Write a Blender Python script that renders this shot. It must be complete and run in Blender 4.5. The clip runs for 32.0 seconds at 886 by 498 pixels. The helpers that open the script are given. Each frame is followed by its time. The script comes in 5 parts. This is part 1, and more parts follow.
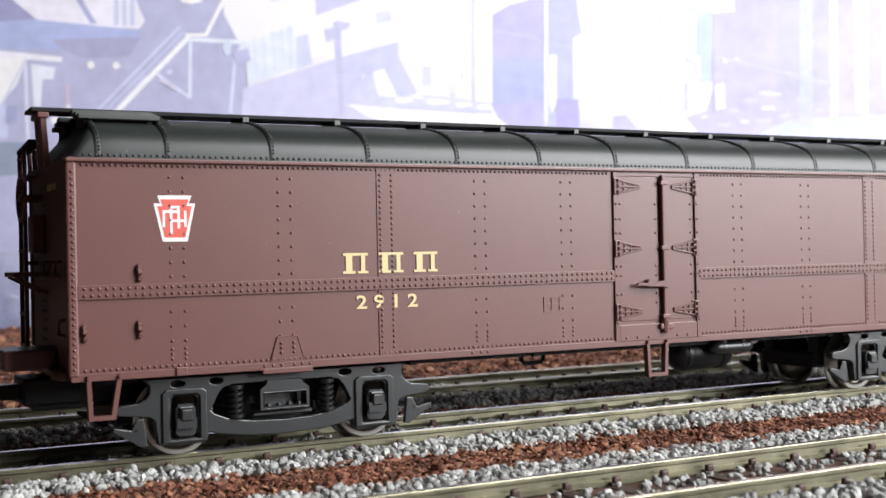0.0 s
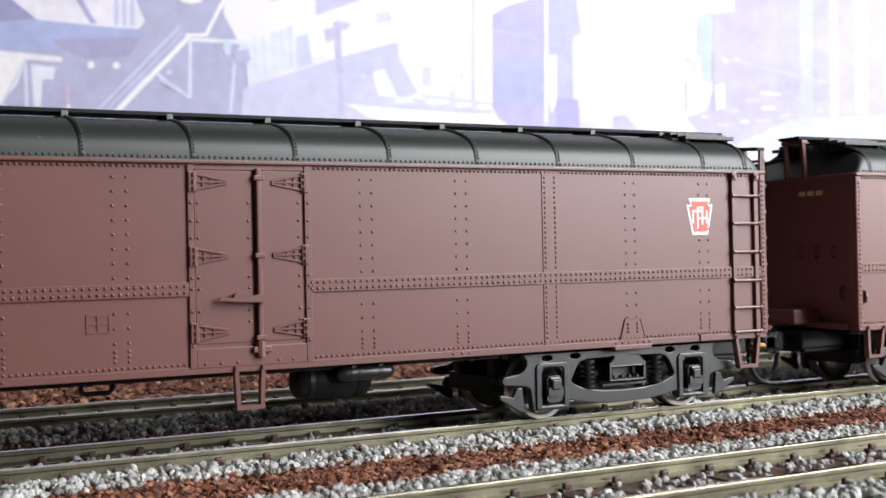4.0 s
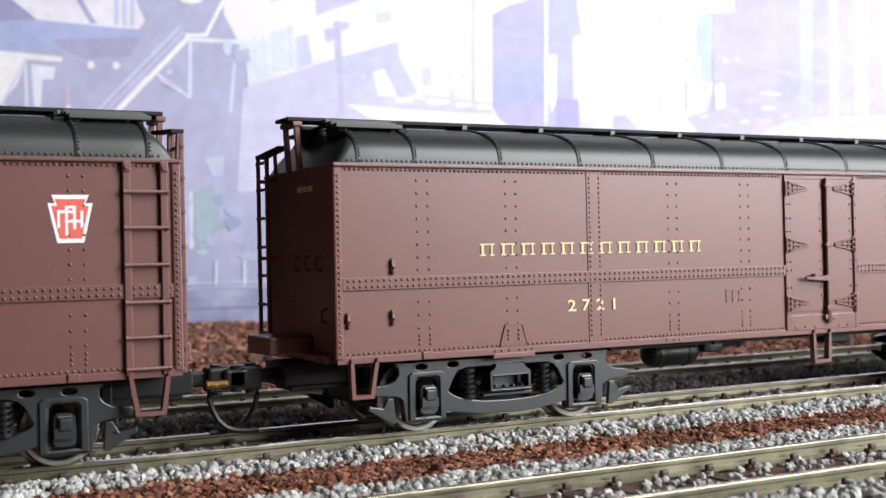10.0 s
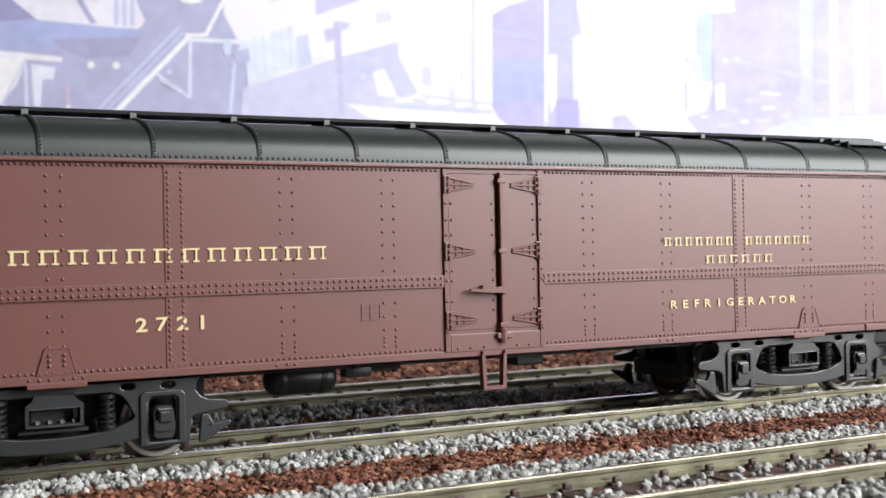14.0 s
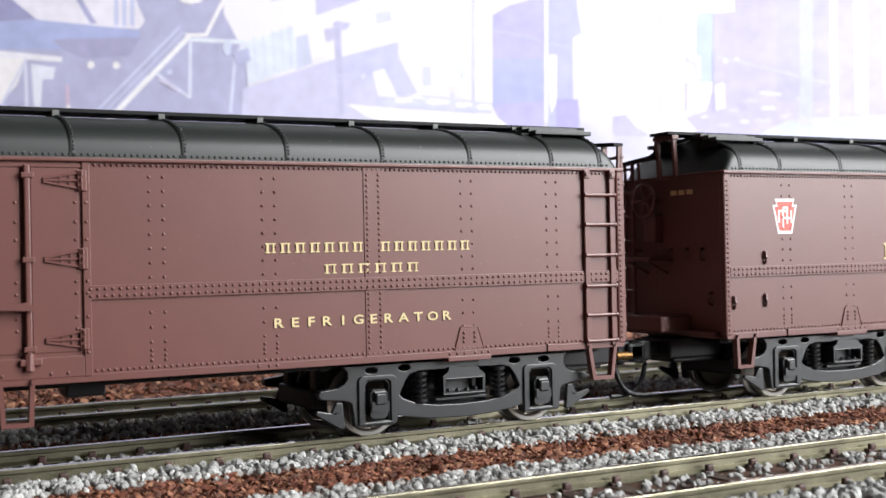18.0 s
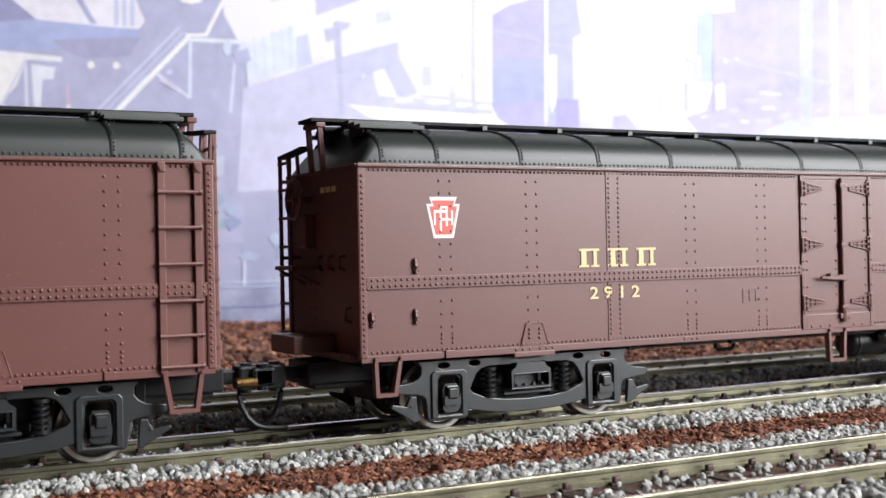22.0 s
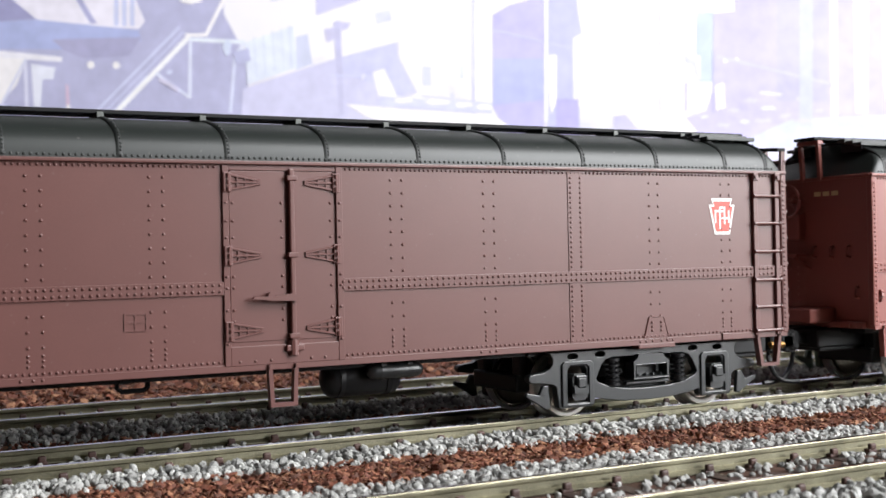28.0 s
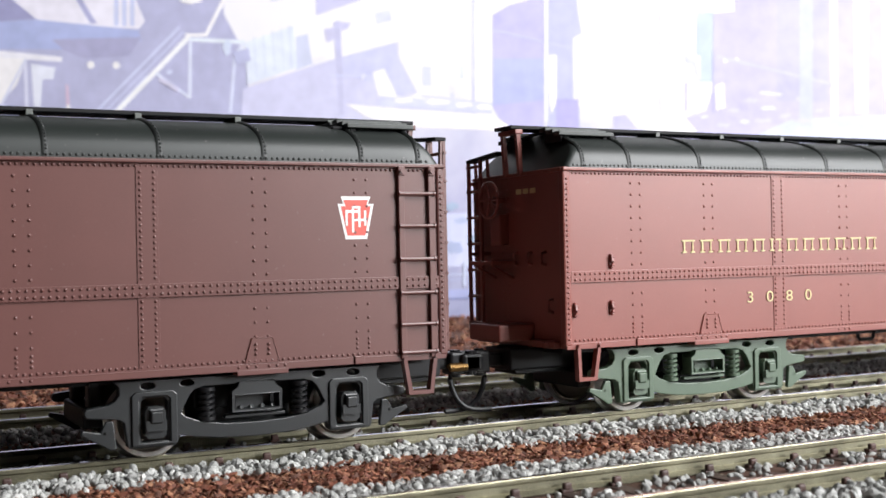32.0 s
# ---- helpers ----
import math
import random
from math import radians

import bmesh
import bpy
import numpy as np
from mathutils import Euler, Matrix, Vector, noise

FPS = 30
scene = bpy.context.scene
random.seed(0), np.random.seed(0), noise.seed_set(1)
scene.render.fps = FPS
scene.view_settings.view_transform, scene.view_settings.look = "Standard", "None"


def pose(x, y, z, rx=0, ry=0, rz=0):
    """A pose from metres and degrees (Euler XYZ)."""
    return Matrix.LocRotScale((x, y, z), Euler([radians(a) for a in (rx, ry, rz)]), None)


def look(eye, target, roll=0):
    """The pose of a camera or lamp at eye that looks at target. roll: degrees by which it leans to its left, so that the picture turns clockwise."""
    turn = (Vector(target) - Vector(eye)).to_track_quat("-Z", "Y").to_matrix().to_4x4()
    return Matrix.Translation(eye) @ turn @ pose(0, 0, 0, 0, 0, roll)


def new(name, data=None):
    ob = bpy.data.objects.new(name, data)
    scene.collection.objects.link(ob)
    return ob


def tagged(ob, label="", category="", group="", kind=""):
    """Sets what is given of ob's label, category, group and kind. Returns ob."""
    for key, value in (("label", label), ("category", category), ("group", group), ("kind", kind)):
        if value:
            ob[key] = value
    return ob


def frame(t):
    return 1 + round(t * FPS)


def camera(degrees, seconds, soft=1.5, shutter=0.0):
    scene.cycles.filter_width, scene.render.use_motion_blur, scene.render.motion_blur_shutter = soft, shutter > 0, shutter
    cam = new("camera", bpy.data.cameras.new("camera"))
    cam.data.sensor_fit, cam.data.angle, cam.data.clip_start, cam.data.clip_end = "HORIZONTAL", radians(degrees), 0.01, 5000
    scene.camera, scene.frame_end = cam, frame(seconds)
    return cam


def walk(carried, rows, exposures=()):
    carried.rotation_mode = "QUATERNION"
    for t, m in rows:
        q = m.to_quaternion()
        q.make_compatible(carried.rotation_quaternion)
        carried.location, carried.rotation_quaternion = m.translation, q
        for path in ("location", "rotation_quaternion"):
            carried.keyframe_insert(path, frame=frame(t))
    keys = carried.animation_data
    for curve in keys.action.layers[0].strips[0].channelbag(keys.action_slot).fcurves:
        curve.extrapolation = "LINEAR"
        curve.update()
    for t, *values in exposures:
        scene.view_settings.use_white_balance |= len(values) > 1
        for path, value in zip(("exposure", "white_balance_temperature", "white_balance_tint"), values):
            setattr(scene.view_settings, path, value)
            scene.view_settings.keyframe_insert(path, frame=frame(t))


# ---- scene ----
MM = 0.001

# ---- camera: it stands still on the benchtop, a little below the eaves of the cars ----
cam = camera(40.57, 32.0, soft=1.5)
EYE = Vector((0.0, -0.18027, 0.02769))
VIEW = Vector((0.46953, 0.88290, 0.00627))
ROLL = -1.206
cam.data.dof.use_dof = True
cam.data.dof.focus_distance, cam.data.dof.aperture_fstop = 0.195, 50.0
walk(cam, [(0.0, look(EYE, EYE + VIEW, ROLL)), (32.0, look(EYE, EYE + VIEW, ROLL))], [(0.0, 0.0), (32.0, 0.0)])

# ---- daylight through one broad window behind the camera ----
world = bpy.data.worlds.new("world")
scene.world = world
world.use_nodes = True
wn = world.node_tree.nodes
sky = wn.new("ShaderNodeTexSky")
sky.sky_type, sky.sun_disc = "NISHITA", False
sky.sun_elevation, sky.sun_rotation = radians(38), radians(140)
world.node_tree.links.new(sky.outputs[0], wn["Background"].inputs[0])
wn["Background"].inputs[1].default_value = 0.05

WIN = (0.52, 1.55, 0.12, 1.6)     # x0, x1, z0, z1 of the window opening in the wall behind the camera
WALL_Y = -0.85
lamp = bpy.data.lights.new("window_daylight", "AREA")
lamp.shape, lamp.size, lamp.size_y, lamp.energy = "RECTANGLE", WIN[1] - WIN[0], WIN[3] - WIN[2], 84.0
lamp.color = (0.97, 0.98, 1.0)
lamp_ob = new("window_daylight", lamp)
lc = Vector(((WIN[0] + WIN[1]) / 2, WALL_Y + 0.02, (WIN[2] + WIN[3]) / 2))
lamp_ob.matrix_world = look(lc, lc + Vector((0, 1, 0)))


# ---- materials ----
def material(name, base, rough=0.6, metal=0.0, var=0.12, scale=900.0, bump=0.15, fine=6000.0, coat=0.0, spots=0.0, spread=0.0, spec=0.5, island=False, palette=()):
    """Principled material: two scales of noise in the colour, fine relief, optional dust specks and a random shift per object."""
    m = bpy.data.materials.new(name)
    m.use_nodes = True
    nt = m.node_tree
    n, l = nt.nodes, nt.links
    b = n["Principled BSDF"]
    tc = n.new("ShaderNodeTexCoord")
    big = n.new("ShaderNodeTexNoise")
    big.inputs["Scale"].default_value, big.inputs["Detail"].default_value = scale * 0.12, 4.0
    small = n.new("ShaderNodeTexNoise")
    small.inputs["Scale"].default_value, small.inputs["Detail"].default_value = fine, 3.0
    l.new(tc.outputs["Object"], big.inputs["Vector"])
    l.new(tc.outputs["Object"], small.inputs["Vector"])
    mix = n.new("ShaderNodeMath")
    mix.operation = "ADD"
    l.new(big.outputs["Fac"], mix.inputs[0])
    l.new(small.outputs["Fac"], mix.inputs[1])
    ramp = n.new("ShaderNodeMapRange")
    ramp.inputs["From Min"].default_value, ramp.inputs["From Max"].default_value = 0.65, 1.35
    ramp.inputs["To Min"].default_value, ramp.inputs["To Max"].default_value = 1.0 - var, 1.0 + var
    l.new(mix.outputs[0], ramp.inputs["Value"])
    value = ramp.outputs["Result"]
    if spread:
        if island:
            rnd = n.new("ShaderNodeNewGeometry").outputs["Random Per Island"]
        else:
            rnd = n.new("ShaderNodeObjectInfo").outputs["Random"]
        rr = n.new("ShaderNodeMapRange")
        rr.inputs["To Min"].default_value, rr.inputs["To Max"].default_value = 1.0 - spread, 1.0 + spread
        l.new(rnd, rr.inputs["Value"])
        mul = n.new("ShaderNodeMath")
        mul.operation = "MULTIPLY"
        l.new(value, mul.inputs[0])
        l.new(rr.outputs["Result"], mul.inputs[1])
        value = mul.outputs[0]
    tint = n.new("ShaderNodeVectorMath")
    tint.operation = "SCALE"
    tint.inputs[0].default_value = base
    l.new(value, tint.inputs["Scale"])
    colour = tint.outputs["Vector"]
    if palette:
        pick = n.new("ShaderNodeValToRGB")
        pick.color_ramp.interpolation = "LINEAR"
        for k, c in enumerate(palette):
            at = k / (len(palette) - 1)
            el = pick.color_ramp.elements[0] if k == 0 else pick.color_ramp.elements[-1] if k == len(palette) - 1 else pick.color_ramp.elements.new(at)
            el.position, el.color = at, (*c, 1)
        l.new(n.new("ShaderNodeNewGeometry").outputs["Random Per Island"], pick.inputs["Fac"])
        l.new(pick.outputs["Color"], tint.inputs[0])
    if spots:
        vor = n.new("ShaderNodeTexNoise")
        vor.inputs["Scale"].default_value, vor.inputs["Detail"].default_value = fine * 0.28, 1.0
        l.new(tc.outputs["Object"], vor.inputs["Vector"])
        cut = n.new("ShaderNodeMapRange")
        cut.inputs["From Min"].default_value, cut.inputs["From Max"].default_value = 0.74, 0.80
        l.new(vor.outputs["Fac"], cut.inputs["Value"])
        f = n.new("ShaderNodeMath")
        f.operation = "MULTIPLY"
        f.inputs[1].default_value = spots
        l.new(cut.outputs["Result"], f.inputs[0])
        dm = n.new("ShaderNodeMixRGB")
        dm.inputs["Color2"].default_value = (0.55, 0.5, 0.47, 1)
        l.new(f.outputs[0], dm.inputs["Fac"])
        l.new(colour, dm.inputs["Color1"])
        colour = dm.outputs["Color"]
    l.new(colour, b.inputs["Base Color"])
    b.inputs["Roughness"].default_value, b.inputs["Metallic"].default_value = rough, metal
    b.inputs["Specular IOR Level"].default_value = spec
    b.inputs["Coat Weight"].default_value = coat
    b.inputs["Coat Roughness"].default_value = 0.35
    if bump:
        bp = n.new("ShaderNodeBump")
        bp.inputs["Strength"].default_value, bp.inputs["Distance"].default_value = bump, 0.00006
        l.new(small.outputs["Fac"], bp.inputs["Height"])
        l.new(bp.outputs["Normal"], b.inputs["Normal"])
    return m


M_BROWN = material("brown_car_paint", (0.130, 0.050, 0.043), 0.41, var=0.08, bump=0.07, spots=0.07, spec=0.70)
M_TUSCAN = material("tuscan_car_paint", (0.142, 0.052, 0.043), 0.41, var=0.08, bump=0.07, spots=0.07, spec=0.70)
M_RED = material("oxide_red_car_paint", (0.245, 0.066, 0.050), 0.41, var=0.08, bump=0.07, spots=0.07, spec=0.70)
M_ROOF = material("dark_green_black_roof_paint", (0.018, 0.022, 0.020), 0.47, var=0.14, bump=0.06, spots=0.15, spec=0.65)
M_SEAM = material("black_roof_seam_paint", (0.009, 0.011, 0.010), 0.5, var=0.15, spec=0.5)
M_WALK = material("black_running_board_paint", (0.012, 0.012, 0.013), 0.6, var=0.2, spec=0.25)
M_SLAT = material("worn_grey_platform_paint", (0.060, 0.066, 0.062), 0.5, var=0.25, scale=2500)
M_SADDLE = material("grey_green_bracket_paint", (0.12, 0.13, 0.12), 0.5, var=0.1)
M_TRUCK = material("dark_grey_moulded_plastic", (0.011, 0.013, 0.014), 0.38, var=0.22, bump=0.25, spec=0.9)
M_GREEN = material("green_moulded_plastic", (0.085, 0.128, 0.082), 0.45, var=0.12, bump=0.1, spec=0.75)
M_BLACK = material("black_plastic", (0.008, 0.008, 0.009), 0.4, var=0.15, spec=0.35)
M_WHEEL = material("dark_wheel_metal", (0.22, 0.19, 0.16), 0.33, metal=0.9, var=0.2)
M_TREAD = material("polished_wheel_tread", (0.88, 0.86, 0.82), 0.32, metal=1.0, var=0.1)
M_BRASS = material("gold_spring_metal", (0.30, 0.18, 0.07), 0.5, metal=1.0, var=0.1)
M_GOLD = material("cream_gold_lettering", (0.68, 0.56, 0.30), 0.6, var=0.05, bump=0.0)
M_WHITE = material("white_decal", (0.85, 0.82, 0.80), 0.5, var=0.03, bump=0.0)
M_CRIMSON = material("red_decal", (0.66, 0.11, 0.085), 0.5, var=0.05, bump=0.0)
M_RAILSIDE = material("nickel_silver_rail", (0.29, 0.272, 0.19), 0.36, metal=0.88, var=0.5, scale=1500)
M_RAILTOP = material("polished_rail_head", (0.80, 0.78, 0.70), 0.16, metal=1.0, var=0.06)
M_TIE = material("brown_plastic_tie", (0.062, 0.036, 0.029), 0.65, var=0.4, bump=0.5)
M_CLIP = material("dark_brown_spike", (0.070, 0.034, 0.027), 0.55, var=0.25, spread=0.3)
M_STONE = material("pale_grey_ballast", (0.42, 0.42, 0.405), 0.7, var=0.42, bump=0.9, palette=((0.14, 0.14, 0.135), (0.42, 0.42, 0.40), (0.30, 0.298, 0.285), (0.54, 0.54, 0.515), (0.37, 0.37, 0.35), (0.22, 0.218, 0.21)))
M_CHIP = material("red_brown_chips", (0.28, 0.105, 0.056), 0.75, var=0.35, bump=0.6, palette=((0.045, 0.02, 0.014), (0.23, 0.075, 0.04), (0.12, 0.04, 0.025), (0.44, 0.23, 0.13), (0.20, 0.06, 0.035), (0.10, 0.045, 0.03), (0.33, 0.13, 0.07)))
M_BED = material("dark_brown_scatter", (0.085, 0.040, 0.026), 0.95, var=0.5, scale=6000, fine=3000, bump=1.0)
# surfaces of the unseen room, set very dark to cut bounced light
M_WALLP = material("dim_grey_wall_paint", (0.03, 0.03, 0.03), 0.9, var=0.03, scale=30, fine=300)
M_FLOORP = material("brown_floor_boards", (0.07, 0.045, 0.03), 0.6, var=0.15, scale=40, fine=400)


# ---- mesh helpers: shapes are given in millimetres ----
def mesh_of(name, bm, mat, smooth=False):
    bmesh.ops.recalc_face_normals(bm, faces=bm.faces)
    bmesh.ops.scale(bm, vec=(MM, MM, MM), verts=bm.verts)
    me = bpy.data.meshes.new(name)
    bm.to_mesh(me)
    bm.free()
    me.materials.append(mat)
    if smooth:
        for poly in me.polygons:
            poly.use_smooth = True
        me.set_sharp_from_angle(angle=radians(38))
    return me


def part(name, bm, mat, parent, label="", at=(0, 0, 0), smooth=False):
    me = bm if isinstance(bm, bpy.types.Mesh) else mesh_of(name, bm, mat, smooth)
    ob = new(name, me)
    ob.parent = parent
    ob.location = Vector(at) * MM
    return tagged(ob, label)


def thing(name, label, category, at=(0, 0, 0), group="", kind=""):
    ob = new(name)
    ob.empty_display_size = 0.01
    ob.location = Vector(at) * MM
    return tagged(ob, label, category, group, kind)


def raw_mesh(name, verts, faces, mat):
    me = bpy.data.meshes.new(name)
    me.from_pydata([tuple(v) for v in np.asarray(verts) * MM], [], faces)
    me.materials.append(mat)
    return me


def box(bm, x0, x1, y0, y1, z0, z1, bevel=0.0):
    made = bmesh.ops.create_cube(bm, size=1.0)["verts"]
    for v in made:
        v.co = Vector(((x0 + x1) / 2 + v.co.x * (x1 - x0), (y0 + y1) / 2 + v.co.y * (y1 - y0), (z0 + z1) / 2 + v.co.z * (z1 - z0)))
    if bevel:
        edges = list({e for v in made for e in v.link_edges})
        bmesh.ops.bevel(bm, geom=edges, offset=bevel, segments=2, affect="EDGES", profile=0.5)
    return bm


def rod(bm, a, b, r, n=8, r2=None):
    a, b = Vector(a), Vector(b)
    made = bmesh.ops.create_cone(bm, cap_ends=True, segments=n, radius1=r, radius2=r if r2 is None else r2, depth=(b - a).length)["verts"]
    turn = (b - a).to_track_quat("Z", "Y").to_matrix().to_4x4()
    bmesh.ops.transform(bm, matrix=Matrix.Translation((a + b) / 2) @ turn, verts=made)
    return bm


def tube(bm, points, r, n=8):
    """A bent wire: rings along the points, joined."""
    pts = [Vector(q) for q in points]
    rings = []
    for i, q in enumerate(pts):
        way = (pts[min(i + 1, len(pts) - 1)] - pts[max(i - 1, 0)]).normalized()
        turn = way.to_track_quat("Z", "Y").to_matrix()
        rings.append([bm.verts.new(q + turn @ Vector((r * math.cos(k * math.tau / n), r * math.sin(k * math.tau / n), 0))) for k in range(n)])
    for a, b in zip(rings, rings[1:]):
        for k in range(n):
            bm.faces.new((a[k], a[(k + 1) % n], b[(k + 1) % n], b[k]))
    bm.faces.new(rings[0])
    bm.faces.new(rings[-1])
    return bm


def plate(bm, outline, y0, y1):
    """A flat outline in x and z, given thickness from y0 to y1."""
    near = [bm.verts.new((x, y0, z)) for x, z in outline]
    far = [bm.verts.new((x, y1, z)) for x, z in outline]
    bm.faces.new(near)
    bm.faces.new(far)
    for i in range(len(outline)):
        j = (i + 1) % len(outline)
        bm.faces.new((near[i], near[j], far[j], far[i]))
    return bm


def loft(bm, sections, caps=True):
    """Skin between sections of equally many points (open strips)."""
    rows = [[bm.verts.new(q) for q in s] for s in sections]
    for a, b in zip(rows, rows[1:]):
        for k in range(len(a) - 1):
            bm.faces.new((a[k], a[k + 1], b[k + 1], b[k]))
    if caps:
        bm.faces.new(rows[0])
        bm.faces.new(rows[-1])
    return bm


RING = [(math.cos(k * math.tau / 7), math.sin(k * math.tau / 7)) for k in range(7)]


def rivet_mesh(name, spots, r, mat):
    """Domed rivet heads, joined: each spot is (point, outward normal)."""
    verts, faces = [], []
    for p, nrm in spots:
        p, nrm = Vector(p), Vector(nrm).normalized()
        a = nrm.orthogonal().normalized()
        b = nrm.cross(a)
        s = len(verts)
        for rr, hh in ((1.0, 0.0), (0.75, 0.52)):
            verts += [p + (a * c + b * d) * r * rr + nrm * r * hh for c, d in RING]
        verts.append(p + nrm * r * 0.75)
        for k in range(7):
            j = (k + 1) % 7
            faces += [(s + k, s + j, s + 7 + j, s + 7 + k), (s + 7 + k, s + 7 + j, s + 14)]
    me = raw_mesh(name, verts, faces, mat)
    for poly in me.polygons:
        poly.use_smooth = True
    return me


# ---- the bench, and an unseen room added around it, dark to limit bounce ----
BED_Z = -3.2
TABLE = (-0.65, 0.95, -0.42, 1.05)


def room():
    x0, x1, y0, y1, z0, z1 = -2.2, 3.6, WALL_Y, 2.4, -0.95, 2.55

    def slab(name, a, b, mat, label):
        bm = bmesh.new()
        box(bm, a[0] / MM, b[0] / MM, a[1] / MM, b[1] / MM, a[2] / MM, b[2] / MM)
        tagged(new(name, mesh_of(name, bm, mat)), label, name.split("_")[0], kind="structure")

    slab("floor", (x0 - 0.1, y0 - 0.1, z0 - 0.1), (x1 + 0.1, y1 + 0.1, z0), M_FLOORP, "plain brown floor of the room")
    slab("ceiling", (x0 - 0.1, y0 - 0.1, z1), (x1 + 0.1, y1 + 0.1, z1 + 0.1), M_WALLP, "plain dim grey ceiling")
    slab("wall_north", (x0 - 0.1, y1, z0), (x1 + 0.1, y1 + 0.1, z1), M_WALLP, "plain dim grey wall")
    slab("wall_east", (x1, y0, z0), (x1 + 0.1, y1, z1), M_WALLP, "plain dim grey wall")
    slab("wall_west", (x0 - 0.1, y0, z0), (x0, y1, z1), M_WALLP, "plain dim grey wall")
    bm = bmesh.new()
    for a, b in (((x0 - 0.1, z0), (WIN[0], z1)), ((WIN[1], z0), (x1 + 0.1, z1)), ((WIN[0], z0), (WIN[1], WIN[2])), ((WIN[0], WIN[3]), (WIN[1], z1))):
        box(bm, a[0] / MM, b[0] / MM, (y0 - 0.1) / MM, y0 / MM, a[1] / MM, b[1] / MM)
    tagged(new("wall_south", mesh_of("wall_south", bm, M_WALLP)), "dim grey wall with a broad window opening", "wall", kind="structure")
    bm = bmesh.new()
    box(bm, TABLE[0] / MM, TABLE[1] / MM, TABLE[2] / MM, TABLE[3] / MM, -30, BED_Z - 1.2, 1.0)
    bench = thing("layout_bench", "wooden bench that carries the model tracks", "table", (0, 0, z0 / MM))
    top = part("benchtop", bm, M_FLOORP, bench)
    top.location = (0, 0, -z0)
    for x in (TABLE[0] + 0.05, TABLE[1] - 0.05):
        for y in (TABLE[2] + 0.05, TABLE[3] - 0.05):
            bm = bmesh.new()
            box(bm, x / MM - 25, x / MM + 25, y / MM - 25, y / MM + 25, 0, -30 - z0 / MM, 2.0)
            part("leg", bm, M_FLOORP, bench)


room()

TRACKS = {"front": -61.3, "middle": 0.0, "back": 55.3}
GAUGE = 8.39


def bed_height(x, y):
    """Height of the scatter: low shoulders beside each track, uneven ground elsewhere."""
    near = min(abs(y - c) for c in TRACKS.values())
    shoulder = max(0.0, min(1.0, (24.0 - near) / 8.0))
    lump = noise.noise(Vector((x * 0.09, y * 0.09, 3.1))) * 0.55 + noise.noise(Vector((x * 0.35, y * 0.35, 7.7))) * 0.3
    away = max(0.0, min(1.0, (y - 100.0) / 60.0))
    return BED_Z + shoulder * 0.5 + lump * (0.45 + 1.6 * away) + 0.3


def ground():
    xs = list(np.arange(-650, 0, 26.0)) + list(np.arange(0, 420, 4.0)) + list(np.arange(420, 951, 26.0))
    ys = list(np.arange(-420, -110, 26.0)) + list(np.arange(-110, 130, 3.0)) + list(np.arange(130, 1051, 14.0))
    verts = [(x, y, bed_height(x, y)) for y in ys for x in xs]
    n = len(xs)
    faces = [(j * n + i, j * n + i + 1, (j + 1) * n + i + 1, (j + 1) * n + i) for j in range(len(ys) - 1) for i in range(n - 1)]
    tagged(new("ground", raw_mesh("ground", verts, faces, M_BED)), "uneven red-brown scatter ground between the tracks", "ground", kind="structure")


ground()

SHAPES = []
for k in range(14):
    bm = bmesh.new()
    bmesh.ops.create_icosphere(bm, subdivisions=2, radius=1.0)
    for v in bm.verts:
        v.co *= 1.0 + 0.42 * noise.noise(v.co * 1.1 + Vector((k * 5.3, 0, 0))) + 0.22 * noise.noise(v.co * 3.1 + Vector((k * 2.3, 9, 0)))
        v.co.z *= 0.78
    bm.verts.ensure_lookup_table()
    SHAPES.append((np.array([tuple(v.co) for v in bm.verts]), [tuple(v.index for v in fc.verts) for fc in bm.faces]))
    bm.free()


LOW = []
for k in range(12):
    bm = bmesh.new()
    bmesh.ops.create_icosphere(bm, subdivisions=1, radius=1.0)
    for v in bm.verts:
        v.co *= 1.0 + 0.6 * noise.noise(v.co * 1.2 + Vector((k * 4.1, 3, 0)))
    bm.verts.ensure_lookup_table()
    LOW.append((np.array([tuple(v.co) for v in bm.verts]), [tuple(v.index for v in fc.verts) for fc in bm.faces]))
    bm.free()


def scatter(name, spots, mat, label, flat=1.0, long=1.0):
    """Many small pieces in one mesh: spots are (x, y, z, radius)."""
    rng = np.random.default_rng(len(spots))
    verts, faces, base = [], [], 0
    for x, y, z, r in spots:
        pool = SHAPES if flat == 1.0 else LOW
        sv, sf = pool[rng.integers(len(pool))]
        e = Euler((rng.uniform(-0.8, 0.8), rng.uniform(-0.8, 0.8), rng.uniform(0, 6.3))) if flat != 1.0 else Euler(rng.uniform(0, 6.3, 3))
        m = np.array(e.to_matrix())
        size = np.array((long * rng.uniform(0.7, 1.25), rng.uniform(0.75, 1.2), flat * rng.uniform(0.75, 1.2))) * r
        verts.append((sv * size) @ m.T + (x, y, z))
        faces += [tuple(i + base for i in fc) for fc in sf]
        base += len(sv)
    return tagged(new(name, raw_mesh(name, np.concatenate(verts), faces, mat)), label, name.split("_")[-1], kind="stuff")


